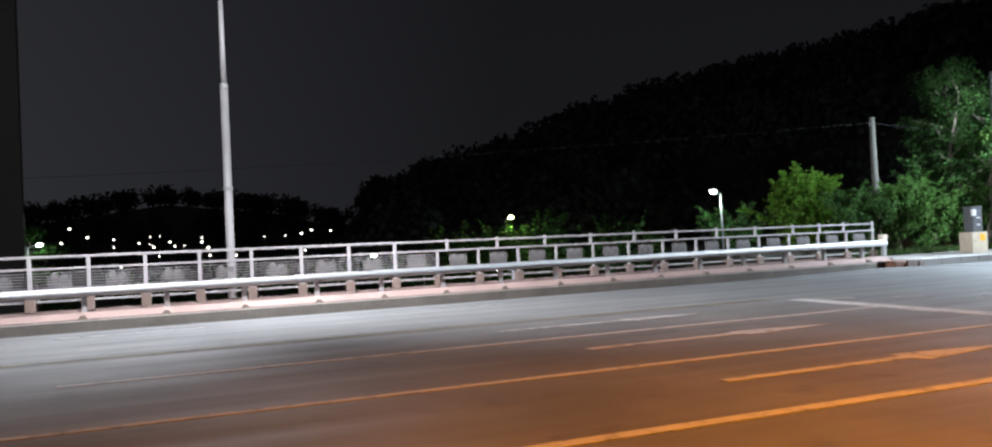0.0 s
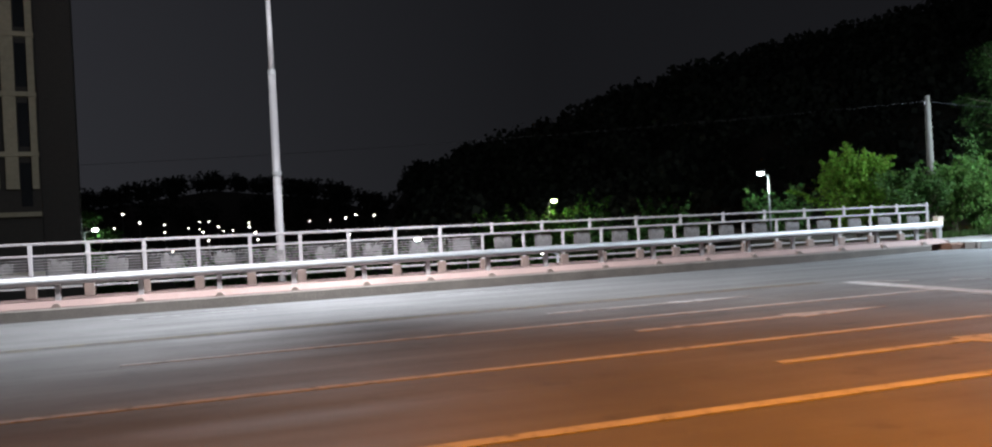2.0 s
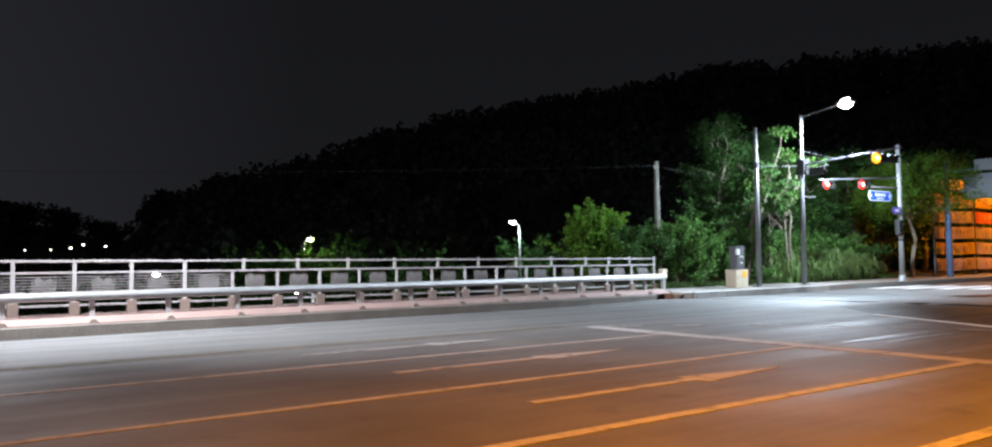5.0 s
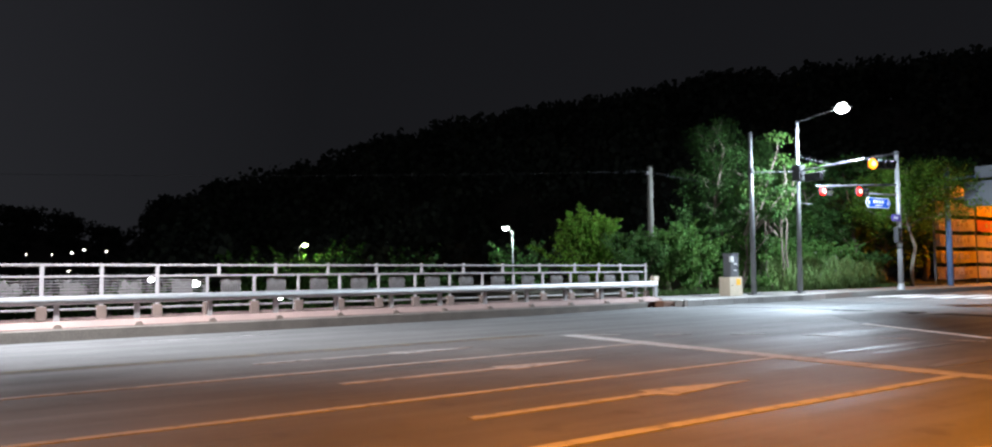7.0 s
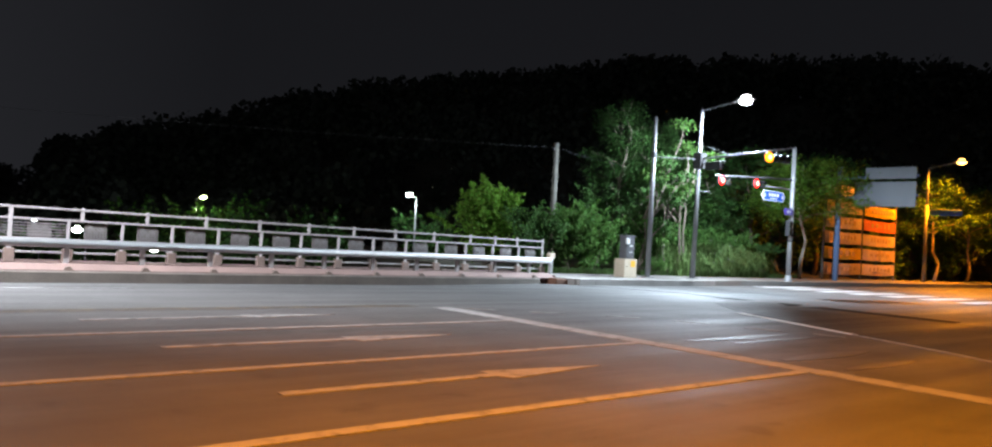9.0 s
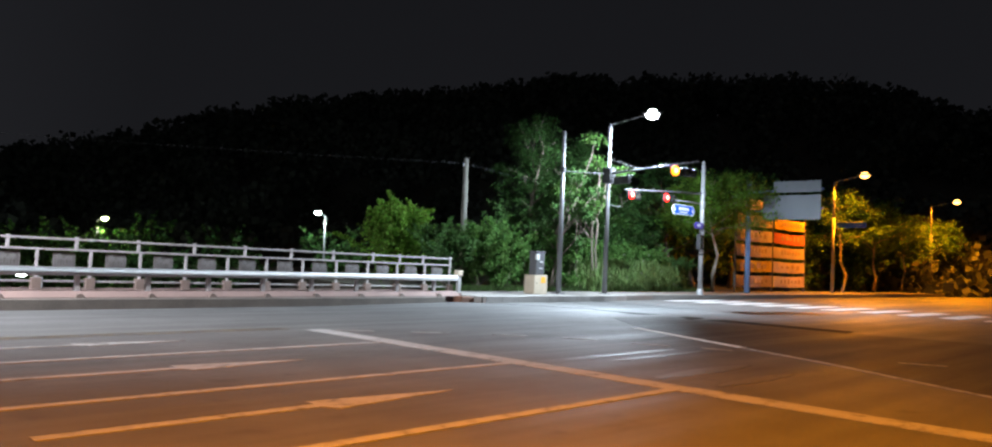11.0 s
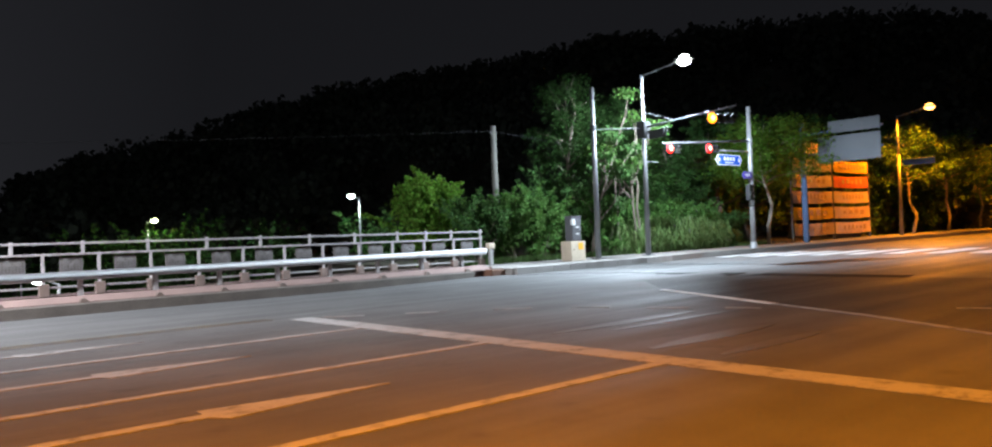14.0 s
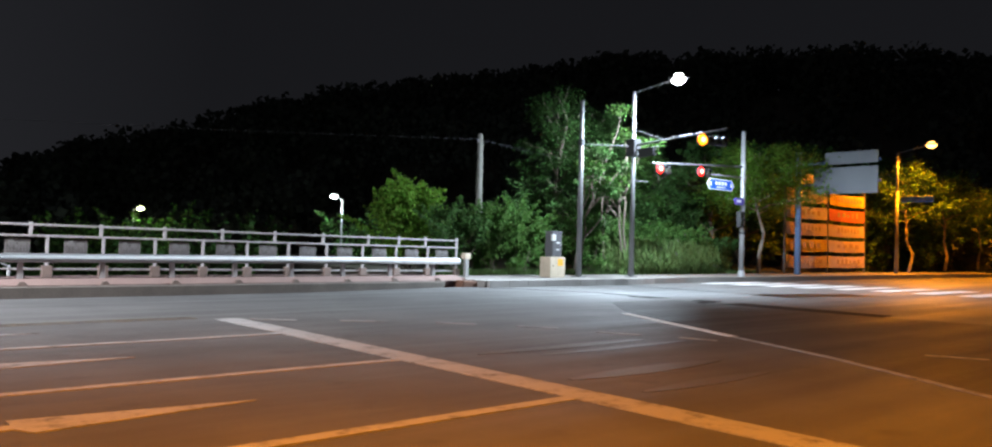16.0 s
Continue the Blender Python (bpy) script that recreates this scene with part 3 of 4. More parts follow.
part("arm", rod(B(), (0, 0, 9.1), (-0.1, 2.8, 9.45), 0.045, 0.035, 10), M["dark_pole"], lamp, smooth=True)
lamp_head(lamp, (-0.1, 3.0, 9.42), 0, M["lens_sodium"], 0.9, 0.5)


def park_lamp(x, y, z, foot, lens, side=-0.7, r=0.22, label="slim park lamp with a small glowing head"):
    t = thing("park_lamp", (x, y, foot), label, "park lamp", "park lamps")
    h = z - foot
    part("pole", rod(B(), (-side, 0, 0), (-side, 0, h - 0.15), 0.07, 0.05, 10), M["pole"], t, smooth=True)
    part("arm", rod(B(), (-side, 0, h - 0.2), (0, 0, h + 0.08), 0.035, 0.03, 8), M["pole"], t)
    part("hood", box(B(), (-r, -r, h + 0.06), (r, r, h + 0.16), 0.04), M["dark_pole"], t)
    part("lens", ball(B(), (0, 0, h), 1, (r * 1.1, r * 1.1, r * 0.75), 2), lens, t, "glowing lens", True)


park_lamp(30.75, 40.67, 4.06, -0.2, M["lens_park"], -0.55, 0.19)
park_lamp(29.5, 72.0, 3.86, -4.8, M["lens_green"], 0.6, 0.26)
park_lamp(-9.4, 60.0, 2.88, -5.2, M["lens_park"], 0.7, 0.17)
park_lamp(12.27, 29.7, 0.58, -5.2, M["lens_park"], -0.6, 0.20)
park_lamp(16.21, 58.6, 0.61, -5.2, M["lens_park"], -0.6, 0.30)
park_lamp(19.46, 90.6, 0.58, -5.2, M["lens_park"], -0.6, 0.32)

# ---- signals and signs of the corner ----
def signal_head(parent, at, turn, lit=None, lit_mat=None, n=3):
    """A flat black signal with n lenses side by side, each under a visor."""
    w = 0.36
    h = part("signal_head", box(B(), (-w * n / 2, 0, -0.2), (w * n / 2, 0.16, 0.2), 0.04), M["black"], parent, "black signal housing")
    h.matrix_local = pose(*at, 0, 0, turn)
    for k in range(n):
        x = -w * n / 2 + w * (k + 0.5)
        on = k == lit
        # the lit lens is enlarged for bloom; an added core draws its overexposed centre
        part("lens", ball(B(), (x, -0.005, 0), 0.145 if not on else 0.24, (1, 0.3, 1), 3), lit_mat if on else M["lens_off"], h, "glowing lens" if on else "dark lens", True)
        if on:
            part("glare_core", ball(B(), (x, -0.075, 0), 0.13, (1, 0.35, 1), 2), M["red_glare"] if lit_mat is M["red_on"] else M["amber_glare"], h, "added glare core", True)
        bm = B()
        bmesh.ops.create_cone(bm, cap_ends=False, segments=16, radius1=0.17, radius2=0.165, depth=0.12, matrix=Matrix.Translation((x, -0.05, 0)) @ pose(0, 0, 0, 90))
        bmesh.ops.delete(bm, geom=[v for v in bm.verts if v.co.z < 0.02], context="VERTS")
        part("visor", bm, M["black"], h)
    return h


mast = thing("signal_mast", (34.33, 24.63, 0.125), "slim grey steel mast beside the control cabinet", "mast")
part("shaft", rod(B(), (0, 0, 0), (0, 0, 8.05), 0.135, 0.095, 14), M["dark_pole"], mast, smooth=True)
part("base_plate", box(B(), (-0.24, -0.24, 0), (0.24, 0.24, 0.06), 0.015), M["dark_pole"], mast)
part("cross_bar", rod(B(), (0, 0, 6.05), (2.6, -0.85, 6.15), 0.025), M["black"], mast)
part("clamp", rod(B(), (0, 0, 6.0), (0, 0, 6.25), 0.15, 0.15, 12), M["black"], mast)

arm = thing("traffic_signal", (36.95, 23.75, 6.0), "grey overhead traffic signal with an amber light", "traffic signal")
part("arm_tube", rod(B(), (0, 0, 0.30), (-1.35, -5.9, 0.42), 0.055, 0.035, 12), M["dark_pole"], arm, smooth=True)
part("lower_tube", rod(B(), (0, 0, 0.05), (-0.35, -1.7, 0.12), 0.035, 0.03, 10), M["dark_pole"], arm)
part("stay", rod(B(), (0, 0, 1.05), (-0.45, -2.1, 0.38), 0.012), M["dark_pole"], arm)
part("clamp_box", box(B(), (-0.24, -0.24, -0.2), (0.24, 0.24, 0.6), 0.03), M["black"], arm, "black clamp box")
signal_head(arm, (-0.3, -1.1, -0.12), 77, None, None, 3)
signal_head(arm, (-0.55, -4.70, 0.10), -20, 0, M["amber_on"], 4)

pole = thing("signal_pole", (46.3, 23.77, 0.125), "pale steel signal pole with red lights on its arm", "signal pole")
part("shaft", rod(B(), (0, 0, 0.3), (0, 0, 7.9), 0.155, 0.115, 14), M["pole"], pole, smooth=True)
part("plinth", rod(B(), (0, 0, 0), (0, 0, 0.34), 0.24, 0.165, 12), M["pole"], pole)
part("collar", rod(B(), (0, 0, 5.8), (0, 0, 6.1), 0.16, 0.16, 12), M["pole"], pole)
part("collar", rod(B(), (0, 0, 5.2), (0, 0, 5.5), 0.16, 0.16, 12), M["pole"], pole)
part("arm", rod(B(), (0, 0, 5.98), (-7.9, 0, 5.50), 0.065, 0.04, 12), M["dark_pole"], pole, smooth=True)
part("sign_arm", rod(B(), (0, 0, 5.38), (-3.3, 0, 5.33), 0.05, 0.045, 10), M["pole"], pole, smooth=True)
signal_head(pole, (-7.1, -0.12, 5.25), 0, 0, M["red_on"], 3)
signal_head(pole, (-3.74, -0.12, 5.39), 0, 0, M["red_on"], 3)
hexa = [(-1.3, 0), (-1.05, 0.31), (1.05, 0.31), (1.3, 0), (1.05, -0.31), (-1.05, -0.31)]


def hex_plate(scale, y0, y1):
    bm = outline(B(), [(x * scale[0], z * scale[1]) for x, z in hexa], -y1, -y0)
    for v in bm.verts:
        v.co = (v.co.x, -v.co.z, v.co.y)
    bmesh.ops.recalc_face_normals(bm, faces=bm.faces)
    return bm


sign = part("name_sign", hex_plate((0.96, 0.92), 0, 0.04), M["white"], pole, "white-edged blue street name sign")
sign.location = (-2.40, -0.2, 4.82)
part("sign_face", hex_plate((0.91, 0.79), -0.006, 0.0), M["blue"], sign, "blue reflective face")
bm = B()
for x, z, w, h in ((-0.95, 0, 0.16, 0.2), (0.95, 0, 0.16, 0.2), (-0.42, 0.06, 0.2, 0.18), (-0.14, 0.06, 0.2, 0.18), (0.14, 0.06, 0.2, 0.18), (0.42, 0.06, 0.2, 0.18), (0, -0.14, 0.8, 0.06)):
    box(bm, (x - w / 2, -0.012, z - h / 2), (x + w / 2, -0.007, z + h / 2))
part("lettering", bm, M["white"], sign, "white bars of lettering")
small = part("number_sign", hex_plate((0.36, 0.62), 0, 0.03), M["purple"], pole, "small violet number sign")
small.location = (-0.62, -0.17, 4.05)
bm = B()
for x in (-0.15, 0.0, 0.15):
    box(bm, (x - 0.045, -0.008, -0.07), (x + 0.045, -0.004, 0.07))
part("lettering", bm, M["white"], small)
part("sign_clamp", rod(B(), (0, -0.05, 4.05), (-0.6, -0.13, 4.05), 0.025), M["pole"], pole)
ped = part("crossing_signal", box(B(), (-0.52, -0.2, 2.66), (-0.16, 0.05, 3.54), 0.03), M["black"], pole, "black pedestrian signal")
for z in (2.9, 3.3):
    part("lens", box(B(), (-0.47, -0.215, z - 0.14), (-0.21, -0.2, z + 0.14), 0.006), M["lens_off"], ped)
    part("hood", box(B(), (-0.5, -0.36, z + 0.15), (-0.18, -0.2, z + 0.17)), M["black"], ped)
for k in range(4):
    part("strap", rod(B(), (0, 0, 2.3 + 0.35 * k), (0, 0, 2.42 + 0.35 * k), 0.147, 0.147, 14), M["black"], pole, "dark strap round the pole")

# ---- control cabinet ----
cab = thing("control_cabinet", (32.85, 24.82, 0.125), "grey steel control cabinet on a pale concrete block", "cabinet")
part("plinth", box(B(), (-0.46, -0.32, 0), (0.46, 0.33, 0.90), 0.02), M["concrete"], cab, "pale concrete block")
part("body", box(B(), (-0.29, -0.22, 0.90), (0.33, 0.20, 1.98), 0.025), M["cabinet"], cab)
part("roof", box(B(), (-0.32, -0.25, 1.98), (0.36, 0.23, 2.04), 0.025), M["cabinet"], cab)
door = part("door", box(B(), (-0.25, -0.238, 0.96), (0.29, -0.218, 1.93), 0.008), M["cabinet"], cab)
part("handle", box(B(), (0.19, -0.27, 1.38), (0.23, -0.236, 1.55), 0.008), M["steel"], door)
part("meter_box", box(B(), (-0.36, -0.33, 1.62), (-0.14, -0.216, 1.90), 0.02), M["label"], cab, "small pale box")
part("notice", box(B(), (0.0, -0.328, 0.52), (0.32, -0.322, 0.82)), M["orange_label"], cab, "orange warning notice")
part("notice", box(B(), (-0.05, -0.246, 1.5), (0.16, -0.240, 1.56)), M["label"], cab)
part("notice", box(B(), (-0.05, -0.246, 1.2), (0.16, -0.240, 1.25)), M["label"], cab)
part("lock", rod(B(), (-0.30, -0.335, 0.52), (-0.30, -0.318, 0.52), 0.03, seg=10), M["black"], cab)

# ---- big road sign over the verge ----
sg = thing("road_sign", (55.15, 25.3, 0.125), "pale blank panels of a large road sign on a blue post", "road sign")
part("post", rod(B(), (0, 0, 0), (0, 0, 7.7), 0.2, 0.17, 14), M["blue_post"], sg, "blue coated steel post", True)
part("boom", rod(B(), (0, 0, 5.6), (0, -5.1, 5.75), 0.09, 0.08, 12), M["blue_post"], sg, smooth=True)
part("boom", rod(B(), (0, 0, 6.9), (0, -5.1, 7.0), 0.09, 0.08, 12), M["blue_post"], sg, smooth=True)
part("main_panel", box(B(), (-0.16, -5.0, 5.0), (-0.11, -1.1, 6.62), 0.02), M["sign_back"], sg)
up = part("upper_panel", box(B(), (-0.16, -5.0, 6.80), (-0.11, -1.8, 7.55), 0.02), M["sign_back"], sg)
for y in (-3.9, -2.9):
    part("panel_joint", box(B(), (-0.166, y - 0.02, 6.82), (-0.16, y + 0.02, 7.53)), M["dark_pole"], up)

# ---- banner rack ----
rack = thing("banner_rack", (55.85, 26.6, 0.10), "tall steel rack with ten printed cloth banners", "banner rack")
for x in (0, 5.75, 11.5):
    part("post", rod(B(), (x, 0, 0), (x, 0, 6.0), 0.07, 0.07, 10), M["dark_pole"], rack)
part("cross_bar", rod(B(), (0, 0, 5.95), (11.5, 0, 5.95), 0.04), M["dark_pole"], rack)
rng = random.Random(5)
for row in range(5):
    for col in range(2):
        x0 = 0.12 + 5.75 * col
        z0 = 0.42 + 1.1 * row
        bm = B()
        n = 14
        lo, hi = [], []
        for i in range(n + 1):
            x = x0 + 5.5 * i / n
            y = -0.09 + 0.035 * math.sin(i * 1.7 + row) + 0.02 * rng.random()
            s = 0.05 * math.sin(math.pi * i / n)
            lo.append(bm.verts.new((x, y, z0 - s)))
            hi.append(bm.verts.new((x, y + 0.02, z0 + 0.83 - s)))
        for i in range(n):
            bm.faces.new((lo[i], lo[i + 1], hi[i + 1], hi[i]))
        bmesh.ops.solidify(bm, geom=bm.faces[:], thickness=0.012)
        cloth = part("banner", bm, BANNER[((4, 0), (1, 4), (0, 4), (2, 3), (4, 1))[row][col]], rack, "printed cloth banner")
        bars = [(x0 + 0.35, 0.5, 0.14, 0.62)] if not col else []
        step = (0.62, 0.9, 0.5, 0.7, 0.48)[row]
        for i in range(int(3.9 / step)):
            bars.append((x0 + 1.1 + i * step, step * rng.uniform(0.45, 0.72), 0.20 + 0.1 * rng.random(), 0.50 + 0.16 * rng.random()))
        for x, w, a, b in bars:
            part("letter_bar", box(B(), (x, -0.165, z0 + a), (x + w, -0.155, z0 + b)), INK, cloth)
part("crown_board", box(B(), (1.2, -0.08, 6.0), (4.6, 0.0, 6.75), 0.02), BANNER[2], rack, "small pale top board")

# ---- utility pole and wires ----
M["old_concrete"] = material("weathered_concrete", (0.12, 0.115, 0.10), 0.9, 0, 0.25, 30, 1.5, 0.3)
up = thing("utility_pole", (32.8, 30.0, 0.06), "weathered concrete utility pole behind the shrubs", "utility pole")
part("shaft", rod(B(), (0, 0, 0), (0, 0, 6.9), 0.19, 0.13, 14), M["old_concrete"], up, smooth=True)
part("bracket", bar(B(), (-0.16, 0, 6.5), (0.16, 0.05, 6.5), 0.05, 0.06), M["dark_pole"], up)
part("insulator", rod(B(), (0.16, 0.05, 6.48), (0.16, 0.05, 6.62), 0.035), M["dark_pole"], up)
part("insulator", rod(B(), (-0.16, 0.0, 6.48), (-0.16, 0.0, 6.62), 0.035), M["dark_pole"], up)


def cable(name, p, q, sag, r, label):
    pts = [Vector(p).lerp(Vector(q), i / 24) - Vector((0, 0, sag * i / 6 * (1 - i / 24))) for i in range(25)]
    bm = tube(B(), pts, [r] * 25, 5)
    return single(name, bm, M["black"], label, "cable")


cable("overhead_cable", (32.64, 30.0, 6.68), (-60, 75, 9.5), 1.5, 0.010, "thin black overhead cable from the utility pole")
cable("overhead_cable", (32.96, 30.05, 6.68), (75, 36, 9.0), 1.2, 0.010, "thin black overhead cable from the utility pole")


# ---- plants ----
def leaf_cloud(bm, lobes, count, size, rng, droop=0.2):
    """Small folded leaves, scattered through the outer part of overlapping lobes."""
    total = sum(r[0] * r[1] * r[2] for _, r in lobes) or 1
    for c, r in lobes:
        c = Vector(c)
        for _ in range(max(8, int(count * r[0] * r[1] * r[2] / total))):
            d = Vector((rng.gauss(0, 1), rng.gauss(0, 1), rng.gauss(0, 1))).normalized()
            k = rng.random() ** 0.55
            k *= 1 + 0.62 * noise.noise(Vector((d.x * 2.3 + c.x, d.y * 2.3 + c.y, d.z * 2.3 + c.z)))
            p = c + Vector((d.x * r[0], d.y * r[1], d.z * r[2])) * k
            s = size * rng.uniform(0.55, 1.35)
            a = Vector((rng.gauss(0, 1) + d.x, rng.gauss(0, 1) + d.y, rng.gauss(0, 0.6) - droop)).normalized()
            b = a.cross(Vector((rng.gauss(0, 1), rng.gauss(0, 1), rng.gauss(0, 1)))).normalized() * 0.42
            v = [bm.verts.new(p), bm.verts.new(p + (a * 0.5 + b) * s), bm.verts.new(p + a * s - Vector((0, 0, 0.1 * s))), bm.verts.new(p + (a * 0.5 - b) * s)]
            bm.faces.new(v)
    return bm


def sprays(bm, wide, high, count, size, rng, n):
    """Leaves along thin shoots that rise from the middle and bend outwards."""
    for k in range(n):
        a = rng.uniform(0, 6.283)
        reach, top = wide * rng.uniform(0.2, 1.0), high * rng.uniform(0.55, 1.08)
        start = Vector((rng.uniform(-0.3, 0.3) * wide, rng.uniform(-0.25, 0.25) * wide, 0))
        for _ in range(count // n):
            f = 0.15 + 0.85 * rng.random() ** 0.7
            p = start + Vector((math.cos(a) * reach * f * f, math.sin(a) * reach * f * f * 0.8, top * (1.25 * f - 0.25 * f * f * f)))
            w = 0.10 * wide * (1.15 - f)
            p += Vector((rng.gauss(0, w), rng.gauss(0, w), rng.gauss(0, w * 0.7)))
            p.z = max(p.z, 0.05)
            s = size * rng.uniform(0.6, 1.4)
            u = Vector((math.cos(a) + rng.gauss(0, 0.8), math.sin(a) + rng.gauss(0, 0.8), rng.gauss(0.2, 0.5))).normalized()
            v = u.cross(Vector((rng.gauss(0, 1), rng.gauss(0, 1), rng.gauss(0, 1)))).normalized() * 0.36
            bm.faces.new([bm.verts.new(p), bm.verts.new(p + (u * 0.5 + v) * s), bm.verts.new(p + u * s), bm.verts.new(p + (u * 0.5 - v) * s)])


def limb(bm, p, q, r0, r1, rng, n=4):
    p, q = Vector(p), Vector(q)
    pts, radii = [p], [r0]
    for i in range(1, n + 1):
        f = i / n
        c = p.lerp(q, f)
        if i < n:
            c += Vector((rng.uniform(-1, 1), rng.uniform(-1, 1), rng.uniform(-0.4, 0.4))) * (q - p).length * 0.06
        pts.append(c)
        radii.append(r0 + (r1 - r0) * f)
    return tube(bm, pts, radii, 7)


def tree(at, height, spread, seed, label, leaves, count, size, bare=0.35, lobes=7, bark="bark", group="trees", flat=0.55, name="tree", stems=1, category="tree"):
    rng = random.Random(seed)
    t = thing(name, at, label, category, group)
    cl = []
    for s in range(stems):
        lean = Vector((rng.uniform(-1, 1), rng.uniform(-1, 1), 0)) * (0.06 if stems == 1 else 0.22) * height
        top = Vector((0, 0, height * 0.72)) + lean
        part("trunk", limb(B(), (0.15 * s, 0, -0.05), top, (0.022 if stems == 1 else 0.009) * height, (0.007 if stems == 1 else 0.004) * height, rng, 5), M[bark], t, smooth=True)
        for k in range(max(2, lobes // stems)):
            f = bare + (1 - bare) * (k + rng.random()) / max(2, lobes // stems)
            a = k * 2.4 + rng.random() + s
            reach = spread * rng.uniform(0.45, 0.85) * (1.15 - 0.5 * f)
            c = Vector((math.cos(a) * reach, math.sin(a) * reach, 0)) + lean * f + Vector((0, 0, height * f))
            part("limb", limb(B(), lean * f * 0.7 + Vector((0, 0, height * f * 0.68)), c, 0.008 * height, 0.002 * height, rng, 3), M[bark], t, smooth=True)
            r = spread * rng.uniform(0.26, 0.50)
            cl.append((c, (r, r, r * flat)))
    part("crown", leaf_cloud(B(), cl, count, size, rng), M[leaves], t, "dense green leaves")
    return t


def airy_tree(at, height, spread, seed, label, leaves, count, size, bare=0.2, limbs=18, bark="bark", group="trees", name="tree", rise=0.16):
    """A tree whose leaves hang in feathery rows along thin twigs."""
    rng = random.Random(seed)
    t = thing(name, at, label, "tree", group)
    lean = Vector((rng.uniform(-1, 1), rng.uniform(-1, 1), 0)) * 0.05 * height
    part("trunk", limb(B(), (0, 0, -0.05), Vector((0, 0, height * 0.88)) + lean, 0.016 * height, 0.003 * height, rng, 6), M[bark], t, smooth=True)
    crown = B()
    twigs = 11
    for k in range(limbs):
        f = bare + (0.92 - bare) * (k + rng.random()) / limbs
        g = (f - bare) / (1 - bare)
        a = k * 2.4 + rng.uniform(-0.5, 0.5)
        reach = spread * (0.75 + 0.5 * g - 1.05 * g * g) * rng.uniform(0.6, 1.1)
        p = lean * f + Vector((0, 0, height * f * 0.88))
        q = p + Vector((math.cos(a) * reach, math.sin(a) * reach, height * rise * rng.uniform(0.4, 1.2)))
        part("limb", limb(B(), p, q, 0.005 * height * (1.1 - 0.6 * g), 0.0012 * height, rng, 4), M[bark], t, smooth=True)
        for m in range(twigs):
            h = 0.25 + 0.78 * (m + rng.random()) / twigs
            b = a + rng.uniform(-1.25, 1.25)
            start = p.lerp(q, h) + Vector((rng.gauss(0, 0.12), rng.gauss(0, 0.12), rng.gauss(0, 0.1)))
            way = Vector((math.cos(b), math.sin(b), rng.uniform(-0.25, 0.55))).normalized()
            long = spread * rng.uniform(0.22, 0.48)
            side = way.cross(Vector((0, 0, 1))).normalized()
            n = max(6, count // (limbs * twigs))
            for i in range(n):
                e = (i + rng.random()) / n
                c = start + way * long * e - Vector((0, 0, 0.35 * long * e * e)) + Vector((rng.gauss(0, 1), rng.gauss(0, 1), rng.gauss(0, 1))) * 0.05 * spread
                u = (side * (1 if i % 2 else -1) + way * rng.uniform(0.1, 0.9) + Vector((0, 0, rng.gauss(-0.2, 0.3)))).normalized()
                v = u.cross(Vector((rng.gauss(0, 0.5), rng.gauss(0, 0.5), 1))).normalized() * 0.33
                z = size * rng.uniform(0.6, 1.3)
                crown.faces.new([crown.verts.new(c), crown.verts.new(c + (u * 0.5 + v) * z), crown.verts.new(c + u * z), crown.verts.new(c + (u * 0.5 - v) * z)])
    part("crown", crown, M[leaves], t, "feathery green leaves")
    return t


def reed_clump(at, wide, high, seed, count=700):
    """A tussock of long blades that arch outwards."""
    rng = random.Random(seed)
    bm = B()
    for _ in range(count):
        a = rng.uniform(0, 6.283)
        d = Vector((math.cos(a), math.sin(a), 0))
        p = Vector((rng.uniform(-1, 1) * wide * 0.45, rng.uniform(-1, 1) * wide * 0.3, 0))
        h, out = high * rng.uniform(0.35, 1.15), wide * rng.uniform(0.25, 0.6)
        side = Vector((-d.y, d.x, 0)) * rng.uniform(0.018, 0.034)
        pts = [p, p + d * out * 0.25 + Vector((0, 0, h * 0.7)), p + d * out * 0.65 + Vector((0, 0, h)), p + d * out + Vector((0, 0, h * rng.uniform(0.4, 0.85)))]
        rows = [(bm.verts.new(c - side * w), bm.verts.new(c + side * w)) for c, w in zip(pts, (1, 1, 0.8, 0.15))]
        for (l0, r0), (l1, r1) in zip(rows, rows[1:]):
            bm.faces.new((l0, r0, r1, l1))
    t = thing("reed_clump", at, "pale arching reed-like tussock in front of the shrubs", "grass", "reeds along the footway")
    part("tussock", bm, M["reed"], t)


def shrub(at, wide, high, seed, label, leaves, count, size, name="shrub", arch=False):
    rng = random.Random(seed)
    t = thing(name, at, label, "shrub", "roadside shrubs")
    cl = []
    for k in range(12):
        a = k * 2.4 + rng.random()
        reach = wide * rng.uniform(0.15, 0.66)
        c = Vector((math.cos(a) * reach, math.sin(a) * reach * 0.8, high * rng.uniform(0.14, 0.85)))
        if arch:
            c = Vector((math.cos(a) * reach * 1.1, math.sin(a) * reach * 0.8, high * rng.uniform(0.45, 0.95)))
        part("stem", limb(B(), (rng.uniform(-0.2, 0.2), rng.uniform(-0.2, 0.2), -0.05), c, 0.035, 0.01, rng, 3), M["bark"], t)
        r = wide * rng.uniform(0.15, 0.29)
        cl.append((c, (r, r, min(r * (1.3 if arch else 0.9), high * 0.42))))
    bm = leaf_cloud(B(), cl, int(count * (0.25 if arch else 0.6)), size, rng)
    sprays(bm, wide, high, int(count * (0.75 if arch else 0.4)), size, rng, 34 if arch else 26)
    part("foliage", bm, M[leaves], t, "dense leaves")
    return t


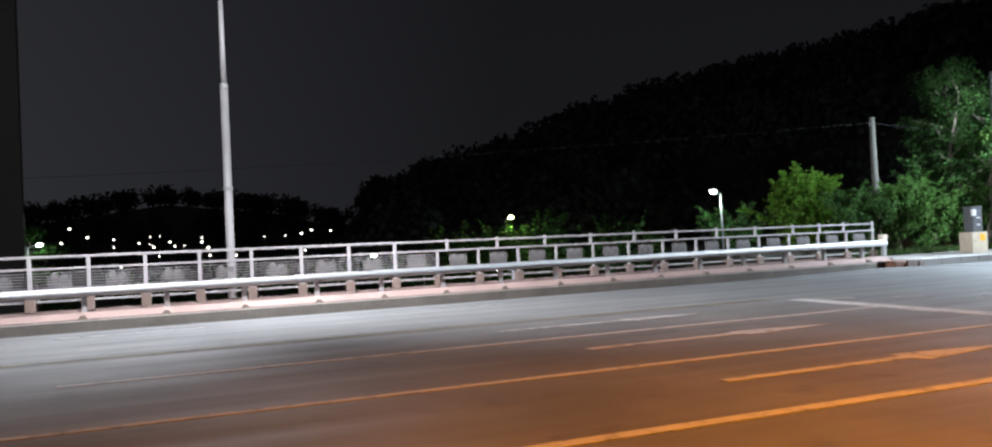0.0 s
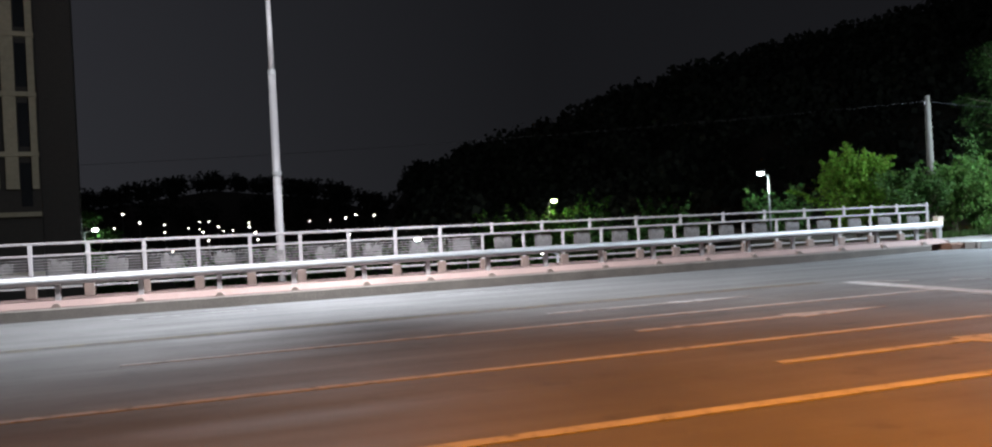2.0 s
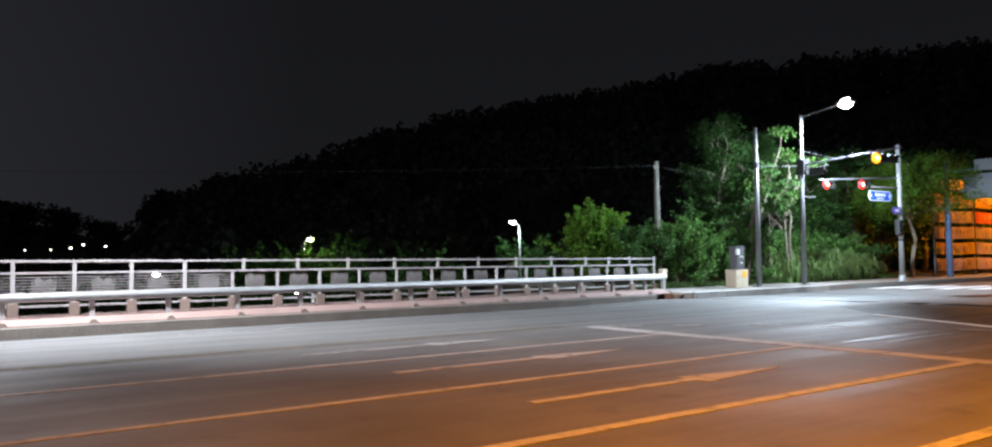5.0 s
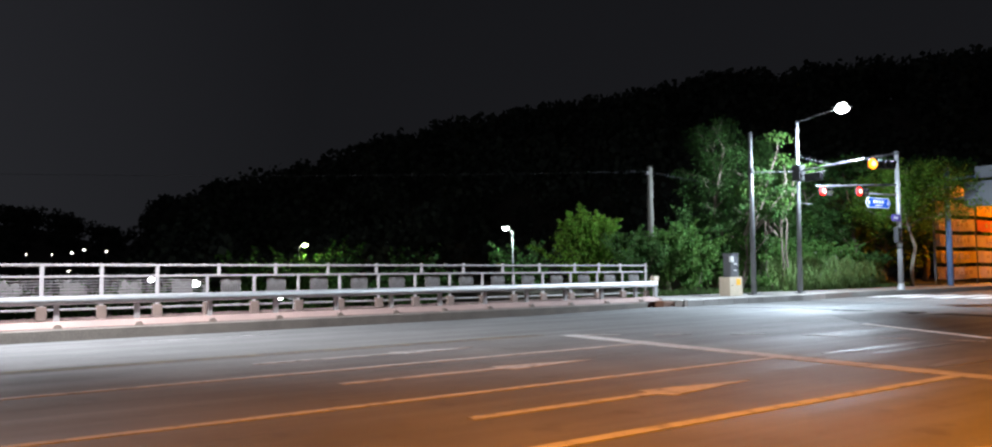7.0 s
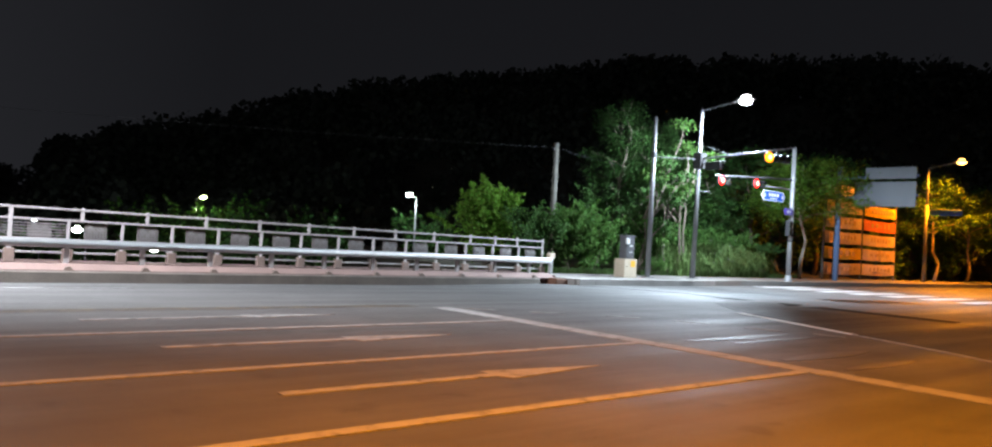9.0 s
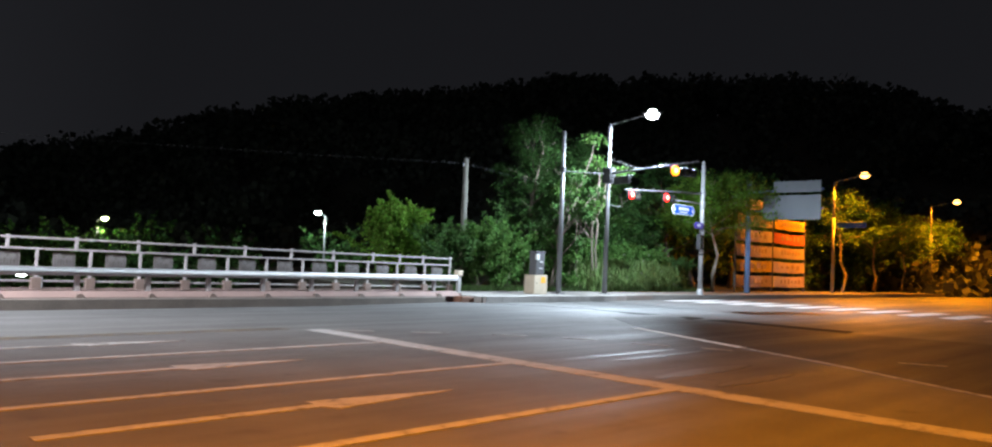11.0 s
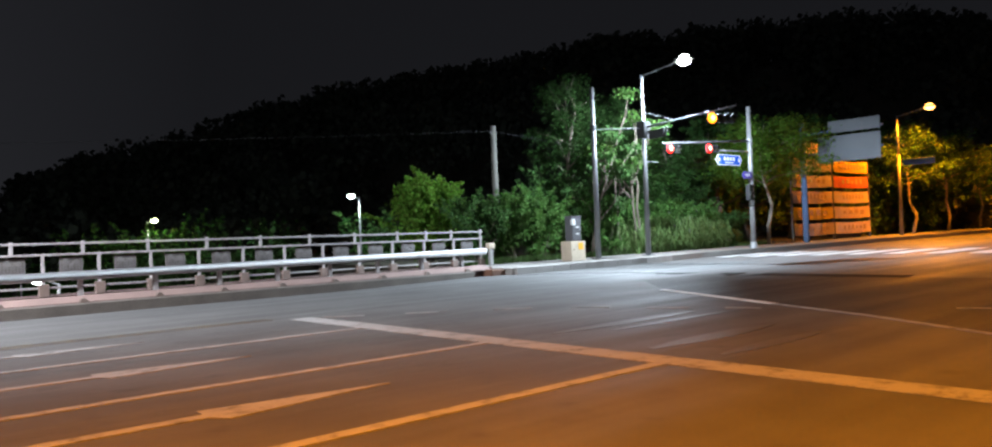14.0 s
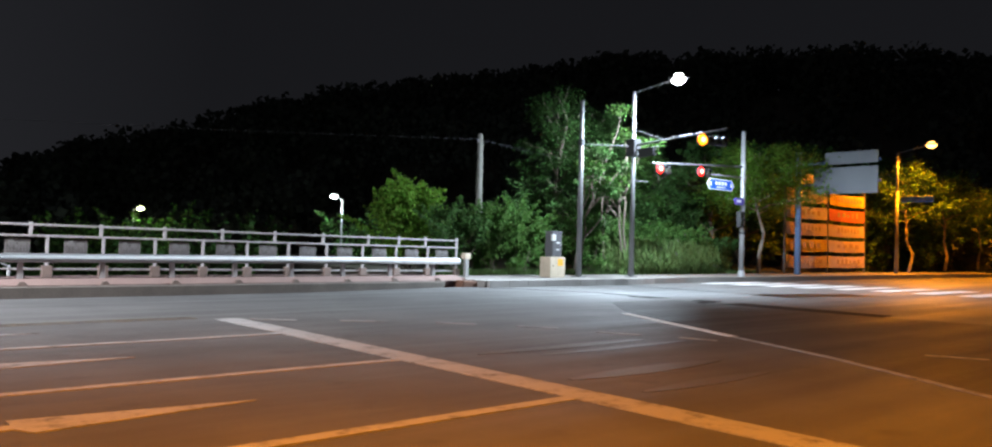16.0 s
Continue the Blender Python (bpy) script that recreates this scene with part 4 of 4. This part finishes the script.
# shrubs behind the corner, lit by the white lamp
SHRUB = "dense leafy green shrub behind the footway"
for k, (x, y, w, h, lv) in enumerate((
        (30.2, 28.6, 1.9, 3.3, "leaf_dimmed"), (32.2, 28.4, 1.8, 3.5, "leaf"), (34.2, 28.3, 1.9, 3.7, "leaf"), (36.2, 28.6, 1.9, 3.1, "leaf"),
        (38.4, 28.2, 2.0, 3.3, "leaf"), (40.6, 28.4, 2.1, 3.0, "leaf"), (42.8, 28.1, 2.1, 2.9, "leaf"), (45.0, 28.2, 2.1, 2.9, "leaf"),
        (47.2, 28.2, 2.0, 2.8, "leaf"), (49.4, 28.4, 2.0, 2.5, "leaf_dimmed"), (51.6, 28.8, 2.0, 2.2, "leaf_dimmed"),
        (37.5, 31.0, 2.5, 4.8, "leaf_dimmed"), (42.0, 31.0, 2.6, 4.6, "leaf_dimmed"), (46.5, 31.0, 2.6, 4.4, "leaf_dimmed"))):
    shrub((x, y, 0.06), w * 1.08, h, 100 + k, SHRUB, lv, 9500, 0.115)
shrub((29.7, 31.5, 0.0), 3.1, 4.5, 160, "light green shrub with spreading leafy stems", "leaf_brightened", 14000, 0.14, arch=True)
shrub((21.0, 40.0, -4.9), 3.0, 6.6, 161, "dim green shrub below the bridge", "leaf_dimmed", 2200, 0.28)
shrub((25.5, 42.5, -4.9), 3.2, 7.4, 162, "dim green shrub below the bridge", "leaf_dimmed", 2400, 0.28)
shrub((33.5, 42.5, -0.5), 3.0, 3.6, 163, "dim green shrub near the park lamp", "leaf_dimmed", 2200, 0.26)
shrub((27.4, 70.2, -4.8), 3.2, 8.0, 164, "bright green shrub beside a park lamp", "leaf", 3000, 0.34)
shrub((33.0, 74.0, -4.8), 4.0, 9.0, 165, "green shrub beside a park lamp", "leaf", 2600, 0.36)
shrub((24.5, 74.0, -4.8), 3.6, 7.6, 166, "green shrub beside a park lamp", "leaf", 2400, 0.36)
shrub((39.0, 68.0, -4.8), 4.0, 8.0, 167, "dark shrub in the park", "leaf_dimmed", 2000, 0.36)
# taller trees of the corner
airy_tree((38.9, 30.6, 0.06), 11.0, 2.9, 11, "tall feathery tree behind the signal mast", "leaf_dimmed", 17000, 0.14, 0.12, 22)
airy_tree((42.0, 30.8, 0.06), 10.4, 3.2, 12, "tall feathery tree behind the street lamp", "leaf_dimmed", 26000, 0.15, 0.15, 24)
airy_tree((45.3, 31.2, 0.06), 8.8, 3.2, 13, "leafy tree among the roadside shrubs", "leaf", 20000, 0.16, 0.15, 22)
airy_tree((48.5, 31.2, 0.06), 8.2, 3.4, 14, "leafy tree among the roadside shrubs", "leaf_dimmed", 20000, 0.16, 0.15, 22)
airy_tree((52.5, 26.4, 0.10), 8.6, 4.3, 16, "young street tree with a pale trunk", "leaf_brightened", 22000, 0.16, 0.48, 22, "pale_bark", "street trees")
tree((39.6, 27.2, 0.06), 8.6, 1.9, 51, "slender young tree with sparse leaves behind the lamp post", "leaf", 2600, 0.14, 0.35, 9, "bark", stems=3)
tree((37.2, 27.8, 0.06), 7.0, 1.8, 52, "slender young tree with thin pale stems", "leaf_dimmed", 3000, 0.13, 0.3, 9, "bark", stems=3)
for k, (x, y) in enumerate(((40.6, 26.5), (41.7, 26.7), (42.8, 26.5), (43.9, 26.6), (45.0, 26.5), (46.1, 26.7), (47.3, 26.6))):
    reed_clump((x, y + 0.7, 0.06), 2.4, 1.55 + 0.3 * math.sin(k * 2.1), 300 + k, 480)
# street trees under the sodium lamps
airy_tree((74.6, 26.3, 0.10), 9.6, 4.0, 17, "street tree lit orange by a sodium lamp", "leaf", 6500, 0.30, 0.45, 14, "pale_bark", "street trees")
airy_tree((83.0, 26.6, 0.10), 9.4, 4.0, 18, "street tree lit orange by a sodium lamp", "leaf", 6500, 0.30, 0.45, 14, "pale_bark", "street trees")
airy_tree((92.5, 27.0, 0.10), 8.0, 3.6, 19, "street tree lit orange by a sodium lamp", "leaf", 6500, 0.30, 0.45, 14, "pale_bark", "street trees")
airy_tree((101.0, 26.5, 0.10), 8.6, 3.8, 20, "street tree lit orange by a sodium lamp", "leaf", 6500, 0.30, 0.45, 14, "pale_bark", "street trees")
for k, x in enumerate((69.5, 73.5, 78, 83, 88, 93, 98, 104)):
    shrub((x, 29.0 + (k % 3), 0.06), 3.0, 3.6 + (k % 3) * 0.6, 180 + k, "dark leafy shrub along the road", "leaf_dimmed", 1600, 0.34)
for k, (x, y) in enumerate(((57, 33), (63, 34), (69, 34), (76, 34), (84, 35), (92, 35), (101, 36))):
    tree((x, y, 0.06), 9 + k % 3, 4.0, 40 + k, "dark leafy tree at the foot of the hill", "leaf_dimmed", 3200, 0.42, 0.2, 9)
tree((-13.5, 42.5, -5.2), 8.8, 3.0, 31, "dark tree in front of the tower", "leaf_dimmed", 5000, 0.26, 0.25, 9)
tree((-10.2, 62, -5.2), 9.6, 2.8, 30, "tree in the park with a faint reddish glow", "leaf_dimmed", 2600, 0.34, 0.4, 8)
for k, (x, y) in enumerate(((-16, 66), (-3, 78), (4, 84), (10, 80), (16, 82), (20, 76))):
    shrub((x, y, -5.2), 4.5, 5.2 + (k % 3) * 0.4, 210 + k, "dark shrub in the riverside park", "leaf_dimmed", 1300, 0.45)

# grass along the corner pavement
bm = B()
rng = random.Random(8)
for _ in range(7000):
    x, y = rng.uniform(29.4, 53.5), 26.9 + rng.random() ** 1.6 * 2.2
    h, a = rng.uniform(0.12, 0.45), rng.uniform(0, 6.3)
    dx, dy = math.cos(a) * 0.03, math.sin(a) * 0.03
    vs = [bm.verts.new((x - dx, y - dy, 0.05)), bm.verts.new((x + dx, y + dy, 0.05)), bm.verts.new((x + dx * 3, y + dy * 4 - 0.06, 0.05 + h))]
    bm.faces.new(vs)
single("grass", bm, M["grass"], "rough green grass along the footway", "grass", "stuff")

bm = B()
rng = random.Random(12)
for _ in range(20):
    c = Vector((rng.uniform(41.0, 48.5), rng.uniform(26.2, 27.0), rng.uniform(0.5, 2.5)))
    for k in range(4):
        a = k * 1.57 + rng.random()
        u = Vector((math.cos(a), -0.4, math.sin(a))) * rng.uniform(0.05, 0.10)
        v = Vector((-math.sin(a), 0, math.cos(a))) * 0.03
        bm.faces.new([bm.verts.new(c), bm.verts.new(c + u * 0.6 + v), bm.verts.new(c + u), bm.verts.new(c + u * 0.6 - v)])
single("blossom", bm, M["flower"], "small white blossoms scattered over the hedge", "blossoms", "stuff")

# ---- hills ----
RIDGE = ((-30, 3.2), (-10, 4.0), (-2.6, 5.0), (4.7, 4.2), (9.2, 2.9), (11, 5.0), (14.5, 6.5), (20.5, 8.0), (25, 9.7), (31, 11.1), (39, 12.3), (45, 13.0), (51, 13.8), (64, 13.8), (70, 13.0), (76, 11.2), (100, 8.0))


def ridge(a):
    for (a0, e0), (a1, e1) in zip(RIDGE, RIDGE[1:]):
        if a0 <= a <= a1:
            return e0 + (e1 - e0) * (a - a0) / (a1 - a0)
    return RIDGE[-1][1]


def hill(name, a0, a1, r0, r1, step, tree_h, count, seed, label):
    """A wooded slope that rises from r0 to its ridge at r1."""
    bm = B()
    rows = 9
    cols = int((a1 - a0) / step)
    vs = {}

    def spot_at(a, f):
        r = r0 + (r1 - r0) * f
        fade = min(1, (a - a0) / 2.0, (a1 - a) / 2.0)
        top = 1.65 + r1 * math.tan(radians(ridge(a))) - tree_h * 1.35
        z = -5 + (top + 5) * (0.5 - 0.5 * math.cos(math.pi * min(1, f))) * max(0.0, fade)
        return Vector((3.5 + r * math.sin(radians(a)), -0.4 + r * math.cos(radians(a)), z))

    for i in range(cols + 1):
        for j in range(rows + 1):
            vs[i, j] = bm.verts.new(spot_at(a0 + (a1 - a0) * i / cols, j / rows))
        vs[i, rows + 1] = bm.verts.new(spot_at(a0 + (a1 - a0) * i / cols, 1.0) * 1.0 + Vector((20 * math.sin(radians(a0 + (a1 - a0) * i / cols)), 20 * math.cos(radians(a0 + (a1 - a0) * i / cols)), -60)))
    for i in range(cols):
        for j in range(rows + 1):
            bm.faces.new((vs[i, j], vs[i + 1, j], vs[i + 1, j + 1], vs[i, j + 1]))
    single(name, bm, M["soil"], label, "hill", "structure", smooth=True)
    rng = random.Random(seed)
    bm = B()
    for k in range(count):
        a = rng.uniform(a0 + 0.3, a1 - 0.3)
        f = 1.0 - 0.03 * rng.random() if k < count * 0.45 else rng.random() ** 0.7
        c = spot_at(a, f)
        h = tree_h * rng.uniform(0.65, 1.25)
        w = h * rng.uniform(0.32, 0.55)
        for _ in range(150):
            d = Vector((rng.gauss(0, 1), rng.gauss(0, 1), rng.gauss(0, 1))).normalized() * rng.random() ** 0.4
            p = c + Vector((d.x * w, d.y * w, h * 0.5 + d.z * h * 0.5))
            s = h * rng.uniform(0.035, 0.085)
            u = Vector((rng.gauss(0, 1), rng.gauss(0, 1), rng.gauss(0, 1))).normalized() * s
            v = u.cross(Vector((rng.gauss(0, 1), rng.gauss(0, 1), rng.gauss(0, 1)))).normalized() * s
            q = [bm.verts.new(p + t) for t in (u, v, -u * 0.9, -v)]
            bm.faces.new(q)
    single(name + "_woods", bm, M["woods"], "dark trees that cover the hill", "woods", "stuff")


hill("hill_near", 9.4, 112, 88, 165, 1.5, 7.5, 1500, 3, "dark wooded hill beyond the road")
hill("hill_far", -34, 14, 330, 520, 1.5, 11, 500, 4, "distant low wooded hill")

# ---- tower block ----
tw = thing("apartment_tower", (-9.6, 46.4, -5.3), "dim high apartment tower with pale bands and columns", "building", turn=190)
H = 46
part("wall", box(B(), (0, -14, 0), (20, -0.02, H)), M["wall"], tw, "dark plain wall")
part("corner_wall", box(B(), (-1.75, -14.0, 0), (-0.02, -0.3, H)), M["wall"], tw, "dark side wall")
for k in range(14):
    part("floor_band", box(B(), (0, 0, 11.9 + 3.15 * (k - 3)), (20, 0.35, 12.15 + 3.15 * (k - 3)), 0.02), M["band"], tw)
for k in range(8):
    for off, w in ((0.05, 0.32), (0.95, 0.60), (1.85, 0.30)):
        x = 2.45 * k + off
        part("column", box(B(), (x, 0, 10.2), (x + w, 0.28, H - 0.2), 0.02), M["band"], tw)
    for j in range(10):
        part("window", box(B(), (2.45 * k + 0.4, -0.01, 9.3 + 3.15 * j), (2.45 * k + 0.9, 0.05, 11.6 + 3.15 * j)), M["glass"], tw)
part("roof", box(B(), (-1.75, -14, H), (20, 0.35, H + 0.6), 0.05), M["wall"], tw)

# ---- lights of the town across the river ----
rng = random.Random(21)
TOWN = ((-8.0, 2.0), (-8.5, 1.1), (-7.0, 1.4), (-5.5, 1.2), (-5.5, 0.7), (-4.0, 0.9), (-3.3, 1.3), (-3.3, 0.8), (-2.7, 1.3), (-3.1, 0.6), (-2.1, 0.9), (-1.8, 0.6), (-1.2, 0.6), (-0.1, 1.1), (-0.1, 0.8),
        (0.3, 0.4), (0.4, -0.1), (2.1, -0.2), (-0.1, -0.5), (4.0, 1.0), (5.4, 1.0), (6.5, 1.1), (7.2, 1.3), (8.5, 1.2), (6.7, -0.1), (9.5, -0.2), (10.9, -0.3), (-2.8, 0.0), (-5.1, -0.6))
for k, (a, e) in enumerate(TOWN):
    r = rng.uniform(190, 260) if e > 0.3 else rng.uniform(85, 120)
    x, y, z = 0.95 + r * math.sin(radians(a)), -0.64 + r * math.cos(radians(a)), 1.7 + r * math.tan(radians(e))
    t = thing("town_lamp", (x, y, -5.4), "small far street lamp of the town", "street lamp", "lights of the town")
    h = z + 5.4
    s = r * rng.uniform(0.0007, 0.0015)
    part("pole", rod(B(), (0, 0, 0), (0, 0, h), 0.10, 0.07, 6), M["dark_pole"], t)
    part("lens", ball(B(), (0, 0, h), s, (1.1, 1, 0.75), 1), M["lens_town"], t, "glowing lens", True)
